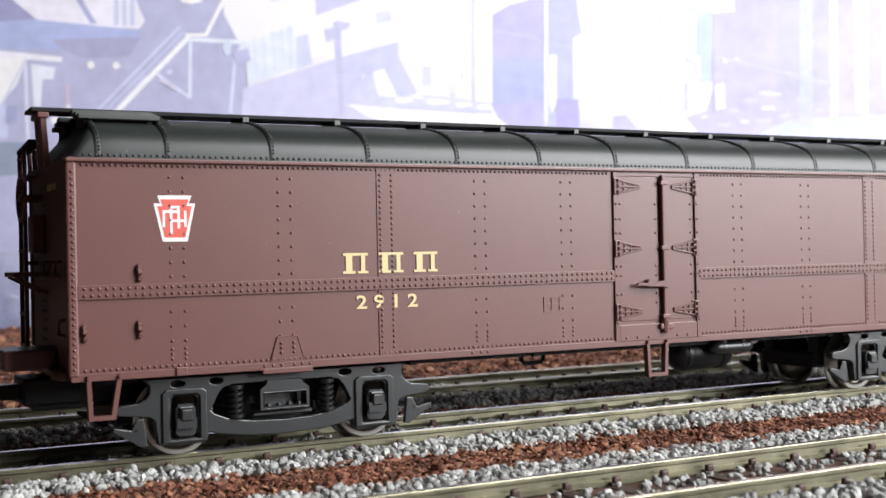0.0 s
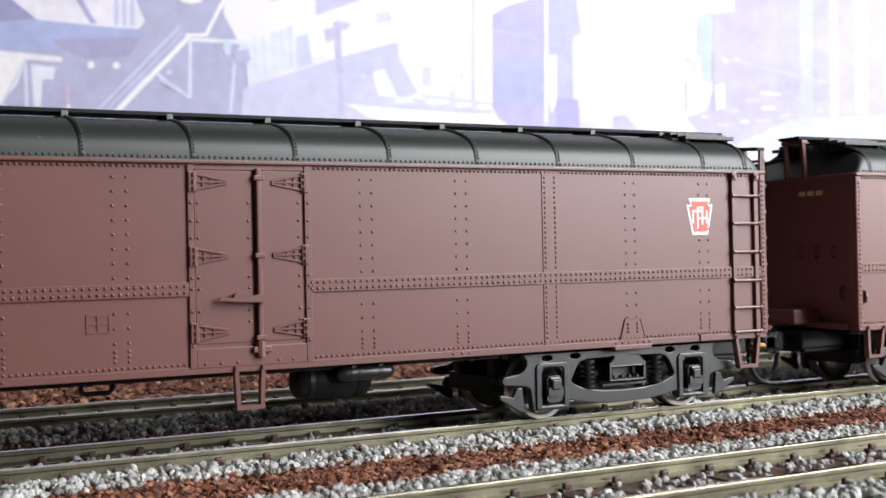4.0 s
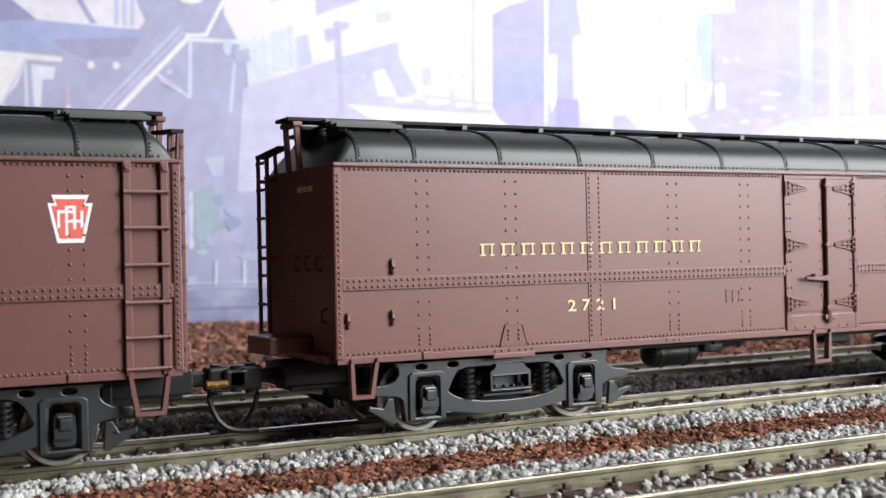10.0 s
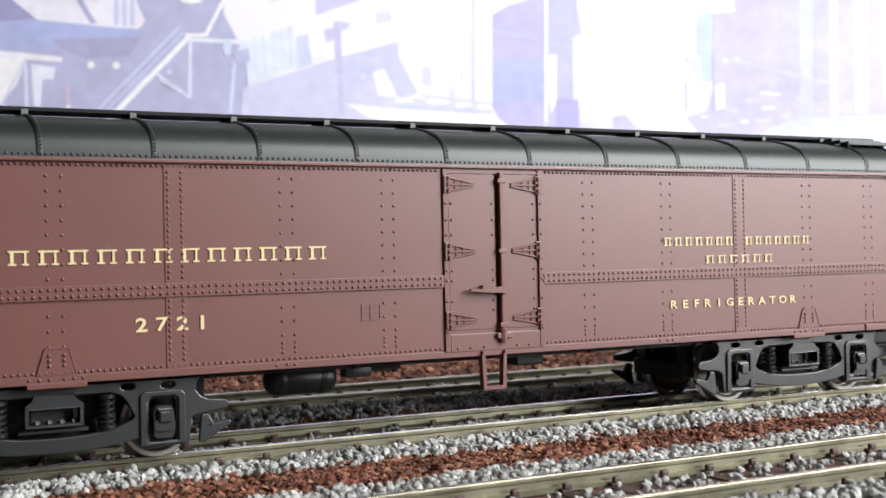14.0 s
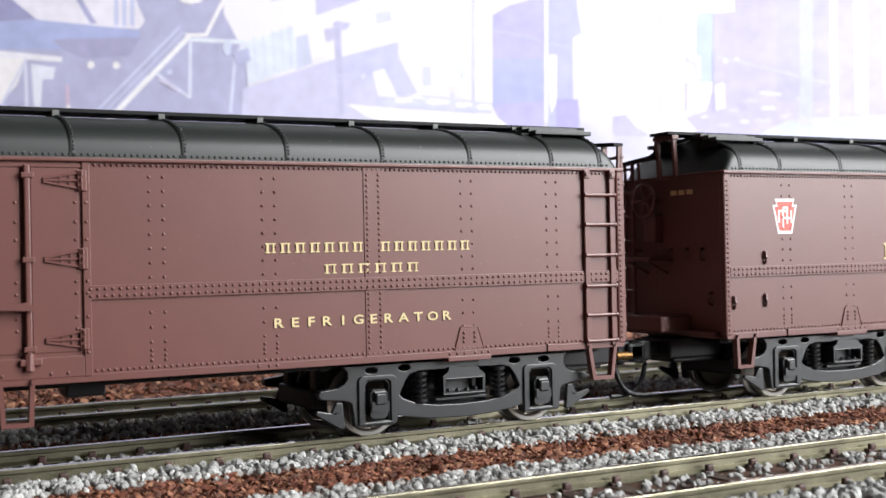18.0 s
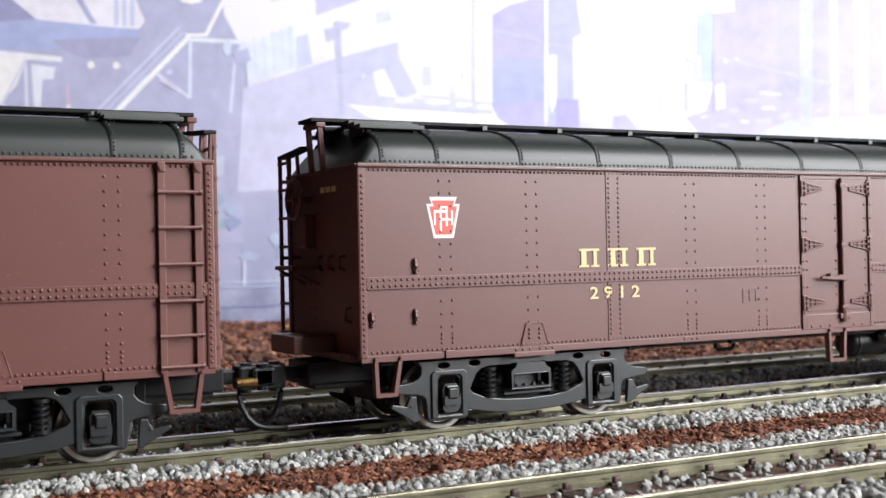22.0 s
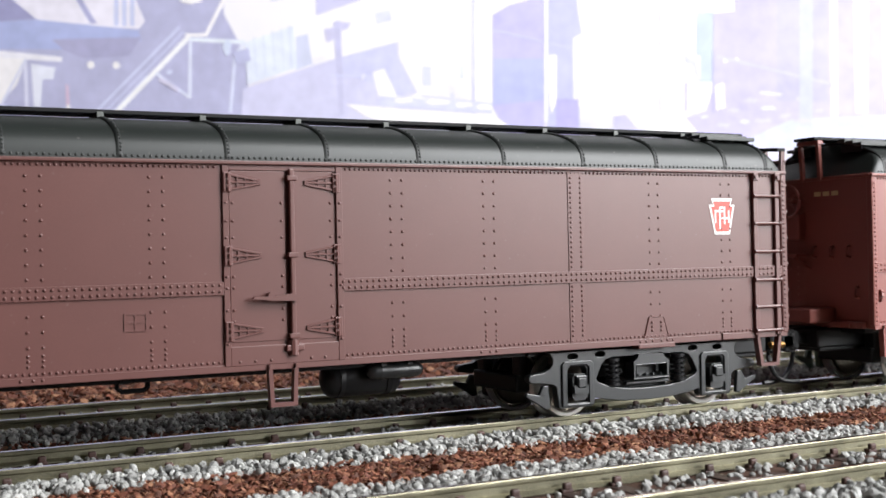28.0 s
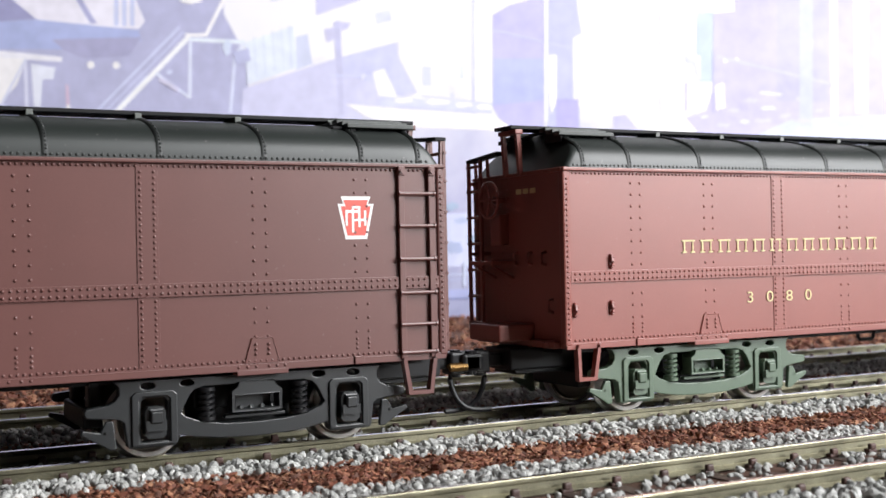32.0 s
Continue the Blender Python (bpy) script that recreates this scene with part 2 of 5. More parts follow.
def gravel():
    rng = np.random.default_rng(5)
    stones, chips = [], []

    def strew(out, count, x, y, r, keep_off=True, lift=0.45):
        for _ in range(count):
            px, py = rng.uniform(*x), rng.uniform(*y)
            if keep_off and min(abs(abs(py - c) - GAUGE) for c in TRACKS.values()) < 1.75:
                continue
            rr = rng.uniform(*r)
            out.append((px, py, bed_height(px, py) + rr * lift + rng.uniform(0, 0.5), rr))

    big = (0.30, 0.76)
    #        track      along        near shoulder  far shoulder  share
    for name, wide, near, far, per in (("front", (-10, 230), (-25.5, -9.8), (9.8, 26.5), 1.0), ("middle", (0, 430), (-20.5, -9.8), (9.8, 18.0), 1.0), ("back", (20, 560), (-27.0, -9.8), (9.8, 20.0), 0.55)):
        c, length = TRACKS[name], wide[1] - wide[0]
        for lo, hi in (near, far):
            strew(stones, int(length * (hi - lo) * 1.15 * per), wide, (c + lo, c + hi), big)
        strew(stones, int(length * 14 * per * (0.24 if name == "front" else 0.34)), wide, (c - 7, c + 7), (0.35, 0.75), lift=0.0)
    small = (0.2, 0.56)
    strew(chips, 22000, (10, 330), (-38, -18), small, lift=0.2)
    strew(chips, 4500, (20, 420), (17, 32), small, lift=0.2)
    strew(chips, 16000, (20, 520), (74, 160), (0.35, 0.9), lift=0.2)
    strew(chips, 15000, (30, 640), (160, 420), (0.5, 1.3), lift=0.2)
    scatter("grey_ballast", stones, M_STONE, "pale grey crushed stone ballast along the tracks")
    scatter("brown_chips", chips, M_CHIP, "red-brown chips strewn between the tracks", flat=0.26, long=1.6)


gravel()


# ---- tracks ----
RAIL_PROFILE = [(-0.52, 0.0), (-0.60, -0.10), (-0.60, -0.55), (-0.22, -0.78), (-0.24, -1.6), (-0.85, -2.05), (-0.85, -2.25), (0.85, -2.25), (0.85, -2.05), (0.24, -1.6), (0.22, -0.78), (0.60, -0.55), (0.60, -0.10), (0.52, 0.0)]


def track(c, x0, x1, step, phase):
    t = thing("track", "model railway track with silver rails and brown ties", "track", ((x0 + x1) / 2, c, 0), "parallel model tracks", "structure")
    half = (x1 - x0) / 2
    for side in (-1, 1):
        bm = bmesh.new()
        secs = [[(x, side * GAUGE + y, z) for y, z in RAIL_PROFILE + RAIL_PROFILE[:1]] for x in (-half, half)]
        loft(bm, secs)
        rail = part("rail", bm, M_RAILSIDE, t, "silvery yellow metal rail with a bright worn head")
        bm = bmesh.new()
        box(bm, -half, half, side * GAUGE - 0.46, side * GAUGE + 0.46, 0.0, 0.03)
        part("worn_head", bm, M_RAILTOP, rail, "bright polished running surface")
    bm = bmesh.new()
    box(bm, -1.25, 1.25, -15.2, 15.2, -4.0, -2.25, 0.12)
    tie = mesh_of("tie", bm, M_TIE)
    bm = bmesh.new()
    box(bm, -0.85, 0.85, -0.5, 0.6, -2.3, -1.75, 0.2)
    box(bm, -0.62, 0.62, -0.62, 0.15, -1.95, -0.95, 0.28)
    clip = mesh_of("rail_clip", bm, M_CLIP)
    first = (phase - x0) % step
    for k in range(int((x1 - x0 - first - 2) / step) + 1):
        x = -half + first + k * step
        tie_ob = part("tie", tie, None, t, at=(x, 0, 0))
        for off in (-GAUGE - 1.15, -GAUGE + 1.15, GAUGE - 1.15, GAUGE + 1.15):
            c_ob = part("rail_clip", clip, None, tie_ob, at=(0, off, 0))
            if off in (-GAUGE + 1.15, GAUGE + 1.15):
                c_ob.rotation_euler = (0, 0, math.pi)


track(TRACKS["front"], -120, 300, 7.65, 99.2)
track(TRACKS["middle"], -120, 480, 7.35, 104.3)
track(TRACKS["back"], -20, 600, 7.35, 154.1)


# ---- the printed scene behind the tracks: it faces the camera ----
BACK_SIZE = 0.741
BACKPOSE = pose(0.2784, 0.3425, -0.0032, -1.023, -0.606, -28.008) @ Matrix.Scale(BACK_SIZE, 4)     # leans a little away from the tracks


def sheet_material():
    """The print's ground tone: pale above, slate blue towards the foot, with soft mottling."""
    m = bpy.data.materials.new("printed_sky_and_yard")
    m.use_nodes = True
    n, l = m.node_tree.nodes, m.node_tree.links
    b = n["Principled BSDF"]
    tc = n.new("ShaderNodeTexCoord")
    sep = n.new("ShaderNodeSeparateXYZ")
    l.new(tc.outputs["Object"], sep.inputs[0])
    mul = n.new("ShaderNodeMath")
    mul.operation, mul.inputs[1].default_value = "MULTIPLY", 0.12
    l.new(sep.outputs["X"], mul.inputs[0])
    add = n.new("ShaderNodeMath")
    l.new(sep.outputs["Z"], add.inputs[0])
    l.new(mul.outputs[0], add.inputs[1])
    blotch = n.new("ShaderNodeTexNoise")
    blotch.inputs["Scale"].default_value, blotch.inputs["Detail"].default_value = 38.0, 6.0
    l.new(tc.outputs["Object"], blotch.inputs["Vector"])
    off = n.new("ShaderNodeMapRange")
    off.inputs["To Min"].default_value, off.inputs["To Max"].default_value = -0.06, 0.06
    l.new(blotch.outputs["Fac"], off.inputs["Value"])
    sumz = n.new("ShaderNodeMath")
    l.new(add.outputs[0], sumz.inputs[0])
    l.new(off.outputs["Result"], sumz.inputs[1])
    fit = n.new("ShaderNodeMapRange")
    fit.inputs["From Min"].default_value, fit.inputs["From Max"].default_value = -0.04, 0.16
    l.new(sumz.outputs[0], fit.inputs["Value"])
    ramp = n.new("ShaderNodeValToRGB")
    cr = ramp.color_ramp
    cr.elements[0].color, cr.elements[1].color = (0.19, 0.20, 0.32, 1), (0.88, 0.86, 0.90, 1)
    for at, c in ((0.22, (0.37, 0.38, 0.55, 1)), (0.55, (0.47, 0.47, 0.66, 1)), (0.85, (0.66, 0.65, 0.78, 1))):
        cr.elements.new(at).color = c
    l.new(fit.outputs["Result"], ramp.inputs["Fac"])
    fleck = n.new("ShaderNodeTexNoise")
    fleck.inputs["Scale"].default_value, fleck.inputs["Detail"].default_value, fleck.inputs["Roughness"].default_value = 26.0, 9.0, 0.62
    l.new(tc.outputs["Object"], fleck.inputs["Vector"])
    pale = n.new("ShaderNodeMapRange")
    pale.inputs["From Min"].default_value, pale.inputs["From Max"].default_value = 0.5, 0.72
    pale.inputs["To Max"].default_value = 0.35
    l.new(fleck.outputs["Fac"], pale.inputs["Value"])
    over = n.new("ShaderNodeMixRGB")
    over.inputs["Color2"].default_value = (0.74, 0.77, 0.88, 1)
    l.new(pale.outputs["Result"], over.inputs["Fac"])
    l.new(ramp.outputs["Color"], over.inputs["Color1"])
    l.new(over.outputs["Color"], b.inputs["Base Color"])
    b.inputs["Roughness"].default_value, b.inputs["Specular IOR Level"].default_value = 0.85, 0.1
    return m


def backdrop():
    b = thing("backdrop", "pale overexposed photo print of an industrial site", "backdrop", kind="structure")
    b.matrix_world = BACKPOSE
    bm = bmesh.new()
    box(bm, -322, 345, 0, 4, -5, 420)
    part("print_sheet", bm, sheet_material(), b)
    return b


BACKDROP = backdrop()


# shapes of the print, in millimetres across and above its foot
# coloured inks right of the middle are darkened to offset stronger light there
INK = {}


def ink(name, rgb, *pts):
    """One flat printed shape of one colour, a hair in front of the last."""
    if rgb not in INK:
        lin = [((c / 255 + 0.055) / 1.055) ** 2.4 * PRINT for c in rgb]
        INK[rgb] = material("print_ink", lin, 0.85, var=0.11, scale=260, fine=110, bump=0.0, spec=0.1)
    ink.count += 1
    bm = bmesh.new()
    plate(bm, list(pts), -0.002 * ink.count, 0.0)
    part(name, bm, INK[rgb], BACKDROP)


ink.count = 0
PRINT = 0.92
ink("printed_dark_building", (193, 193, 224), (-314.2, 247), (-141.1, 241.5), (-142, 209.1), (-131.6, 187.8), (-126.4, 172.4), (-133.4, 55.1), (-318.4, 53.4))
ink("printed_gable", (170, 169, 208), (-314.2, 247), (-287.6, 246.1), (-267.9, 209.6), (-315, 208.1))
ink("printed_roof", (246, 242, 255), (-281.9, 245.9), (-206, 243.5), (-200.9, 220.5), (-194.8, 205.8), (-199.1, 200.6), (-220.3, 202.8), (-267.6, 209.2), (-284.3, 223.9))
ink("printed_window", (212, 217, 248), (-215.3, 221.7), (-212.3, 221.6), (-212.7, 203.3), (-215.8, 203.4))
ink("printed_window", (212, 217, 248), (-210, 221.5), (-207, 221.4), (-207.4, 203.1), (-210.4, 203.2))
ink("printed_window", (212, 217, 248), (-204.7, 221.3), (-201.6, 221.2), (-202.1, 203), (-205.1, 203.1))
ink("printed_line", (185, 185, 222), (-249.8, 237.3), (-246, 237.2), (-227.1, 205.3), (-231.6, 205.4))
ink("printed_blue_wall", (185, 193, 234), (-315, 208.1), (-267.6, 209.2), (-220.3, 202.8), (-199.2, 199.8), (-197.8, 192.9), (-216.9, 187.4), (-250.2, 188.5), (-315.4, 191.3))
ink("printed_shade", (181, 179, 212), (-257.7, 195.6), (-197.8, 195.2), (-206.4, 182.5), (-236, 182), (-249.9, 187.7))
ink("printed_canopy", (248, 246, 255), (-315.4, 190.6), (-292.7, 189.1), (-251.1, 183.6), (-251.2, 180.2), (-315.5, 186.4))
ink("printed_panel", (255, 252, 255), (-315.5, 185.6), (-275, 183.2), (-281.8, 165.9), (-293.5, 153), (-316.2, 151.8))
ink("printed_panel", (239, 241, 255), (-272.1, 179.7), (-255.8, 176.5), (-257.2, 168.9), (-264.4, 168.8), (-266.3, 150.2), (-270.8, 150.4))
ink("printed_post", (231, 231, 252), (-276.9, 181.7), (-274.7, 181.7), (-274, 128.8), (-276.6, 128.9))
ink("printed_post", (227, 229, 250), (-276.2, 183.3), (-294.4, 151.6), (-292.7, 150.6), (-274.6, 182.3))
ink("printed_panel", (212, 216, 247), (-316.2, 153.3), (-288.2, 152.4), (-288.7, 130.1), (-316.7, 130.9))
ink("printed_window", (177, 181, 217), (-289.7, 152.1), (-282.2, 151.9), (-282.5, 139.3), (-290, 139.6))
ink("printed_lamp_spot", (255, 252, 255), (-229.3, 177.6), (-230.1, 175.7), (-232, 175), (-233.9, 175.8), (-234.6, 177.7), (-233.8, 179.6), (-231.9, 180.3), (-230, 179.5))
ink("printed_lamp_spot", (255, 252, 255), (-212.3, 176.6), (-213.1, 174.8), (-215, 174.1), (-216.8, 174.9), (-217.6, 176.8), (-216.7, 178.7), (-214.8, 179.4), (-213, 178.5))
ink("printed_lamp_spot", (255, 252, 255), (-254, 141.1), (-255, 139), (-257.1, 138.2), (-259.2, 139.1), (-260.1, 141.3), (-259.1, 143.4), (-257, 144.2), (-254.9, 143.3))
ink("printed_post", (223, 199, 222), (-249.3, 164.9), (-247.4, 164.8), (-246.6, 151.1), (-249.2, 151.2))
ink("printed_post", (255, 252, 255), (-249.2, 151.2), (-246.6, 151.1), (-245.6, 128.3), (-248.7, 128.4))
ink("printed_rail", (215, 221, 245), (-253.7, 137.7), (-254, 124.8), (-252.5, 124.7), (-252.2, 137.6))
ink("printed_rail", (215, 221, 245), (-253.3, 124), (-236.7, 122.7), (-236.6, 124.2), (-253.2, 125.5))
ink("printed_rail", (215, 221, 245), (-241.5, 143.7), (-242, 124), (-240.4, 124), (-240, 143.7))
ink("printed_rail", (215, 221, 245), (-253.8, 134.6), (-240.9, 135), (-240.9, 136.5), (-253.8, 136.2))
ink("printed_stair", (219, 223, 250), (-229.6, 144.7), (-171.3, 200.7), (-172.3, 201.8), (-230.6, 145.8))
ink("printed_stair", (212, 215, 244), (-225.2, 142.8), (-168.5, 197.7), (-169.3, 198.5), (-226, 143.6))
ink("printed_stair", (221, 225, 252), (-218.7, 142.2), (-193.1, 168), (-194.7, 169.6), (-220.3, 143.8))
ink("printed_stair", (252, 252, 255), (-235.4, 123.4), (-164.7, 193), (-167.1, 195.4), (-237.8, 125.8))
ink("printed_beam", (255, 252, 255), (-168.2, 194.3), (-153.8, 194.2), (-153.8, 196.5), (-168.2, 196.6))
ink("printed_beam", (255, 252, 255), (-153.4, 194), (-140.2, 218.7), (-142.5, 220), (-155.7, 195.2))
ink("printed_beam", (239, 245, 255), (-165.3, 191.3), (-128.3, 188.2), (-128.1, 190.9), (-165.1, 194))
ink("printed_beam", (229, 233, 252), (-166, 191.9), (-167.4, 153.2), (-165.1, 153.1), (-163.7, 191.8))
ink("printed_beam", (231, 235, 252), (-189.1, 169.8), (-166.8, 152.7), (-165.7, 154.3), (-188, 171.3))
ink("printed_beam", (221, 225, 248), (-183.8, 166), (-168.9, 154.9), (-168, 156.1), (-182.9, 167.2))
ink("printed_beam", (235, 239, 255), (-129.6, 190), (-136.3, 181.1), (-134.2, 179.5), (-127.5, 188.4))
ink("printed_beam", (223, 227, 250), (-136.3, 181.2), (-140.4, 142.5), (-138.2, 142.3), (-134.1, 180.9))
ink("printed_beam", (221, 225, 248), (-144.6, 187.2), (-141, 181), (-137.7, 182.9), (-141.3, 189.1))
ink("printed_shed", (219, 218, 246), (-130.5, 158.1), (-94.2, 169.1), (-63.7, 177.6), (-25.1, 186.7), (-25.4, 176.8), (-13.3, 151.7), (-40.9, 143.1), (-62, 145.3), (-51.6, 137.3), (-53, 90.4), (-136.2, 89.2))
ink("printed_shed", (215, 216, 248), (-63.3, 177.2), (-27.4, 186), (-26.2, 176.8), (-15.2, 153.6), (-32.4, 148.1), (-42.7, 158.3), (-62.9, 167.3))
ink("printed_panel", (255, 252, 255), (-43.2, 166.7), (-35.5, 168.7), (-27.8, 150.2), (-15.4, 147.6), (-15.5, 144.5), (-32.5, 144.3), (-39.2, 147.6))
ink("printed_window", (219, 223, 246), (-94, 191.9), (-86, 193.9), (-83.5, 173.3), (-94.6, 169.9))
ink("printed_window", (231, 235, 252), (-117.6, 187.3), (-103.1, 189.9), (-100.6, 171.6), (-111.3, 168.1))
ink("printed_window", (207, 209, 240), (-130.6, 181.7), (-126.1, 183), (-124, 176.1), (-129.3, 174.8))
ink("printed_window", (227, 229, 254), (-40.5, 206.2), (-30.5, 208.6), (-29.3, 200.9), (-39.2, 198.9))
ink("printed_pole", (207, 206, 236), (-68.7, 201), (-63.7, 202.4), (-63.3, 138.5), (-66.7, 138.6))
ink("printed_pole", (213, 211, 240), (-74.9, 196.6), (-68, 197.9), (-68.3, 189.6), (-73.6, 187.5))
ink("printed_pole", (213, 211, 240), (-64.9, 201.6), (-56.6, 200.2), (-59.7, 195.8), (-64.3, 195.9))
ink("printed_gable", (213, 211, 244), (-79.7, 239.5), (-33.4, 238), (-49.3, 215.6), (-79.9, 206.3))
ink("printed_window", (223, 225, 253), (-9.8, 169.4), (-4.1, 169.3), (-4.5, 156.3), (-10.2, 156.5))
ink("printed_window", (231, 235, 255), (15.2, 169.4), (17.9, 169.3), (17.6, 160.2), (15, 160.3))
ink("printed_pole", (221, 221, 252), (25.4, 236.2), (27.6, 236.1), (24.3, 131.5), (22, 131.6))
ink("printed_line", (221, 221, 252), (-12, 149), (36.2, 142.1), (36.5, 143.6), (-11.8, 150.5))
ink("printed_line", (225, 225, 254), (-9.9, 145.1), (35.3, 137.6), (35.6, 139.1), (-9.6, 146.6))
ink("printed_line", (223, 223, 252), (8, 150.9), (8.4, 138.4), (11, 138.5), (10.7, 151))
ink("printed_tower", (200, 196, 240), (38.3, 202.9), (49.1, 208.7), (70.2, 214.1), (70.9, 234.7), (73.5, 234.6), (70, 120.6), (46.2, 121.3), (36.3, 140.6))
ink("printed_tower", (192, 197, 243), (37.7, 173.3), (71.4, 172.2), (70.5, 144.1), (36.7, 142.1))
ink("printed_tower", (200, 201, 244), (76.5, 234.5), (97, 233.9), (95.3, 207.2), (97.7, 188.1), (91.9, 185.2), (90.5, 144.2), (94.5, 138.8), (93.7, 116), (72.6, 116.7))
ink("printed_panel", (255, 252, 255), (75.3, 174.3), (80.2, 174.2), (79.2, 143.8), (75.4, 134.8), (74.2, 154.6))
ink("printed_tower", (190, 185, 231), (78.8, 144.6), (93.9, 144.1), (93, 116.1), (77.9, 116.5))
ink("printed_line", (214, 213, 245), (151.2, 232.2), (152.4, 232.1), (148.3, 118.1), (147.1, 118.1))
ink("printed_line", (224, 225, 246), (102.9, 186.6), (148.8, 178.3), (149, 179.4), (103.1, 187.7))
ink("printed_roof", (206, 203, 239), (117, 132), (125.3, 132.9), (131.8, 123.9), (140.7, 118.3), (116.5, 119.1))
ink("printed_pipe", (210, 211, 246), (166.1, 172.2), (173.5, 167.4), (176, 152.9), (174.5, 152.2), (171.1, 163.7), (165.9, 166.9))
ink("printed_pipe", (204, 199, 237), (165.4, 153.2), (167.3, 153.2), (166.6, 134.2), (164.7, 134.3))
ink("printed_blue_wall", (198, 209, 246), (175.5, 200.1), (186.1, 199.8), (183.6, 152.7), (176, 152.9), (176.7, 170.4), (173.7, 172))
ink("printed_hall", (203, 198, 243), (186.1, 199), (200.5, 200.1), (201.7, 230.6), (330.5, 226.4), (325.5, 104.1), (165, 109.2), (165.7, 129.7), (179.1, 133.8), (184.1, 147.3))
ink("printed_hall", (198, 195, 245), (230.1, 229.6), (264.2, 228.6), (260.6, 137.3), (226.6, 138.4))
ink("printed_panel", (255, 252, 255), (185.8, 150.3), (191.5, 152.4), (191.7, 135.7), (185.9, 133.6))
ink("printed_panel", (228, 227, 246), (215.5, 145.9), (230.2, 143.6), (230.1, 142.1), (215.4, 143.7))
ink("printed_panel", (218, 217, 246), (239.9, 141), (246.7, 140.8), (246.6, 138.5), (239.8, 138.7))
ink("printed_column", (255, 252, 255), (265.7, 228.5), (269.9, 228.4), (266.6, 126.5), (262.8, 126.6))
ink("printed_column", (255, 252, 255), (281.3, 228), (291.1, 227.7), (286.8, 128.9), (279.2, 129.1))
ink("printed_column", (248, 246, 255), (300.2, 227.4), (330.5, 226.4), (326.6, 131.4), (300.9, 132.2), (298.5, 147.5))
ink("printed_roof", (255, 252, 255), (-62, 146), (-39.4, 143), (-11.8, 139.9), (36.1, 135.3), (50.9, 124.2), (-29.2, 129.4), (-48.6, 137.2))
ink("printed_roof", (255, 252, 255), (132.1, 131.5), (165.7, 128.2), (172.9, 118.8), (140.8, 119.8))
ink("printed_lower_wall", (212, 217, 246), (235.6, 125.9), (326.4, 127.6), (325.5, 104.1), (193.3, 108.3))
ink("printed_tank", (157, 167, 190), (-317.2, 110.1), (-297.9, 127.7), (-271.4, 126.9), (-265.8, 122.9), (-264.3, 106.5), (-317.3, 103.3))
ink("printed_tank", (171, 181, 206), (-267.7, 122.9), (-245.1, 120.7), (-237.8, 107.6), (-264.3, 106.2))
ink("printed_beam", (219, 223, 240), (-249.6, 118.6), (-247.4, 119.3), (-243.2, 103.2), (-245.5, 102.5))
ink("printed_tree", (171, 185, 200), (-90.8, 91.6), (-75.6, 95.6), (-66.1, 83.2), (-62.4, 56.6), (-69.7, 38), (-86.3, 38.5), (-89.9, 57.5))
ink("printed_tree", (145, 171, 178), (-84.3, 53.6), (-72.9, 57), (-64.1, 49.1), (-63.7, 37.8), (-82.6, 36.9))
ink("printed_beam", (221, 225, 244), (-168.7, 90.3), (-166.4, 90.9), (-166.7, 52.4), (-169, 51.7))
ink("printed_beam", (201, 207, 230), (-167.4, 86.7), (-178.9, 53.1), (-177.1, 52.4), (-165.6, 86.1))
ink("printed_shed", (209, 215, 238), (-158.3, 112.6), (-144.6, 113.7), (-145, 100.9), (-152.5, 100.3))
ink("printed_tree", (177, 193, 206), (-164.5, 90.1), (-151.2, 95.4), (-147.4, 66.9), (-160, 48.4), (-165.7, 59.9))
ink("printed_lower_wall", (201, 205, 236), (-60.3, 102), (-7.3, 103.3), (-8.8, 54.9), (-59.8, 52.8))
ink("printed_lower_wall", (217, 221, 248), (-4.6, 69.9), (21.9, 70.6), (20.8, 35.1), (-5.7, 34.5))
ink("printed_low_wall", (179, 185, 226), (-96.6, 20), (-55.1, 20.2), (16.5, 19.4), (16.3, 12.6), (-55.4, 12.7), (-96.9, 12.5))
ink("printed_white_mark", (201, 209, 224), (-271.1, 11.9), (-265, 13.3), (-253.2, 3.1), (-255.5, 1.7))
ink("printed_white_mark", (185, 193, 212), (-288.8, 26.1), (-273.9, 19.9), (-274.7, 18.5), (-289.6, 23.8))
ink("printed_lamp_spot", (255, 252, 255), (194.7, 167.1), (194.2, 166.1), (193.2, 165.7), (192.1, 166.1), (191.7, 167.2), (192.2, 168.3), (193.3, 168.7), (194.3, 168.2))
ink("printed_lamp_spot", (255, 252, 255), (202.3, 166.9), (201.8, 165.8), (200.7, 165.4), (199.7, 165.9), (199.3, 167), (199.8, 168), (200.8, 168.5), (201.9, 168))
ink("printed_line", (208, 207, 246), (187, 169.1), (264.6, 147.6), (265.1, 149.5), (187.5, 170.9))
ink("printed_line", (206, 209, 246), (245.2, 229.2), (254, 228.9), (249.7, 120.6), (241, 120.8))
ink("printed_pole", (190, 187, 229), (184.8, 173.9), (185.9, 173.9), (184.3, 132.1), (183.2, 132.2))
ink("printed_fleck", (226, 227, 246), (180.1, 129.6), (179.8, 129.1), (178.6, 128.9), (177.4, 128.4), (176.3, 128.8), (174.8, 129.3), (175.3, 129.8), (174.7, 130.3), (176.4, 130.4), (177.5, 130.9), (178.5, 130.7), (180.3, 130))
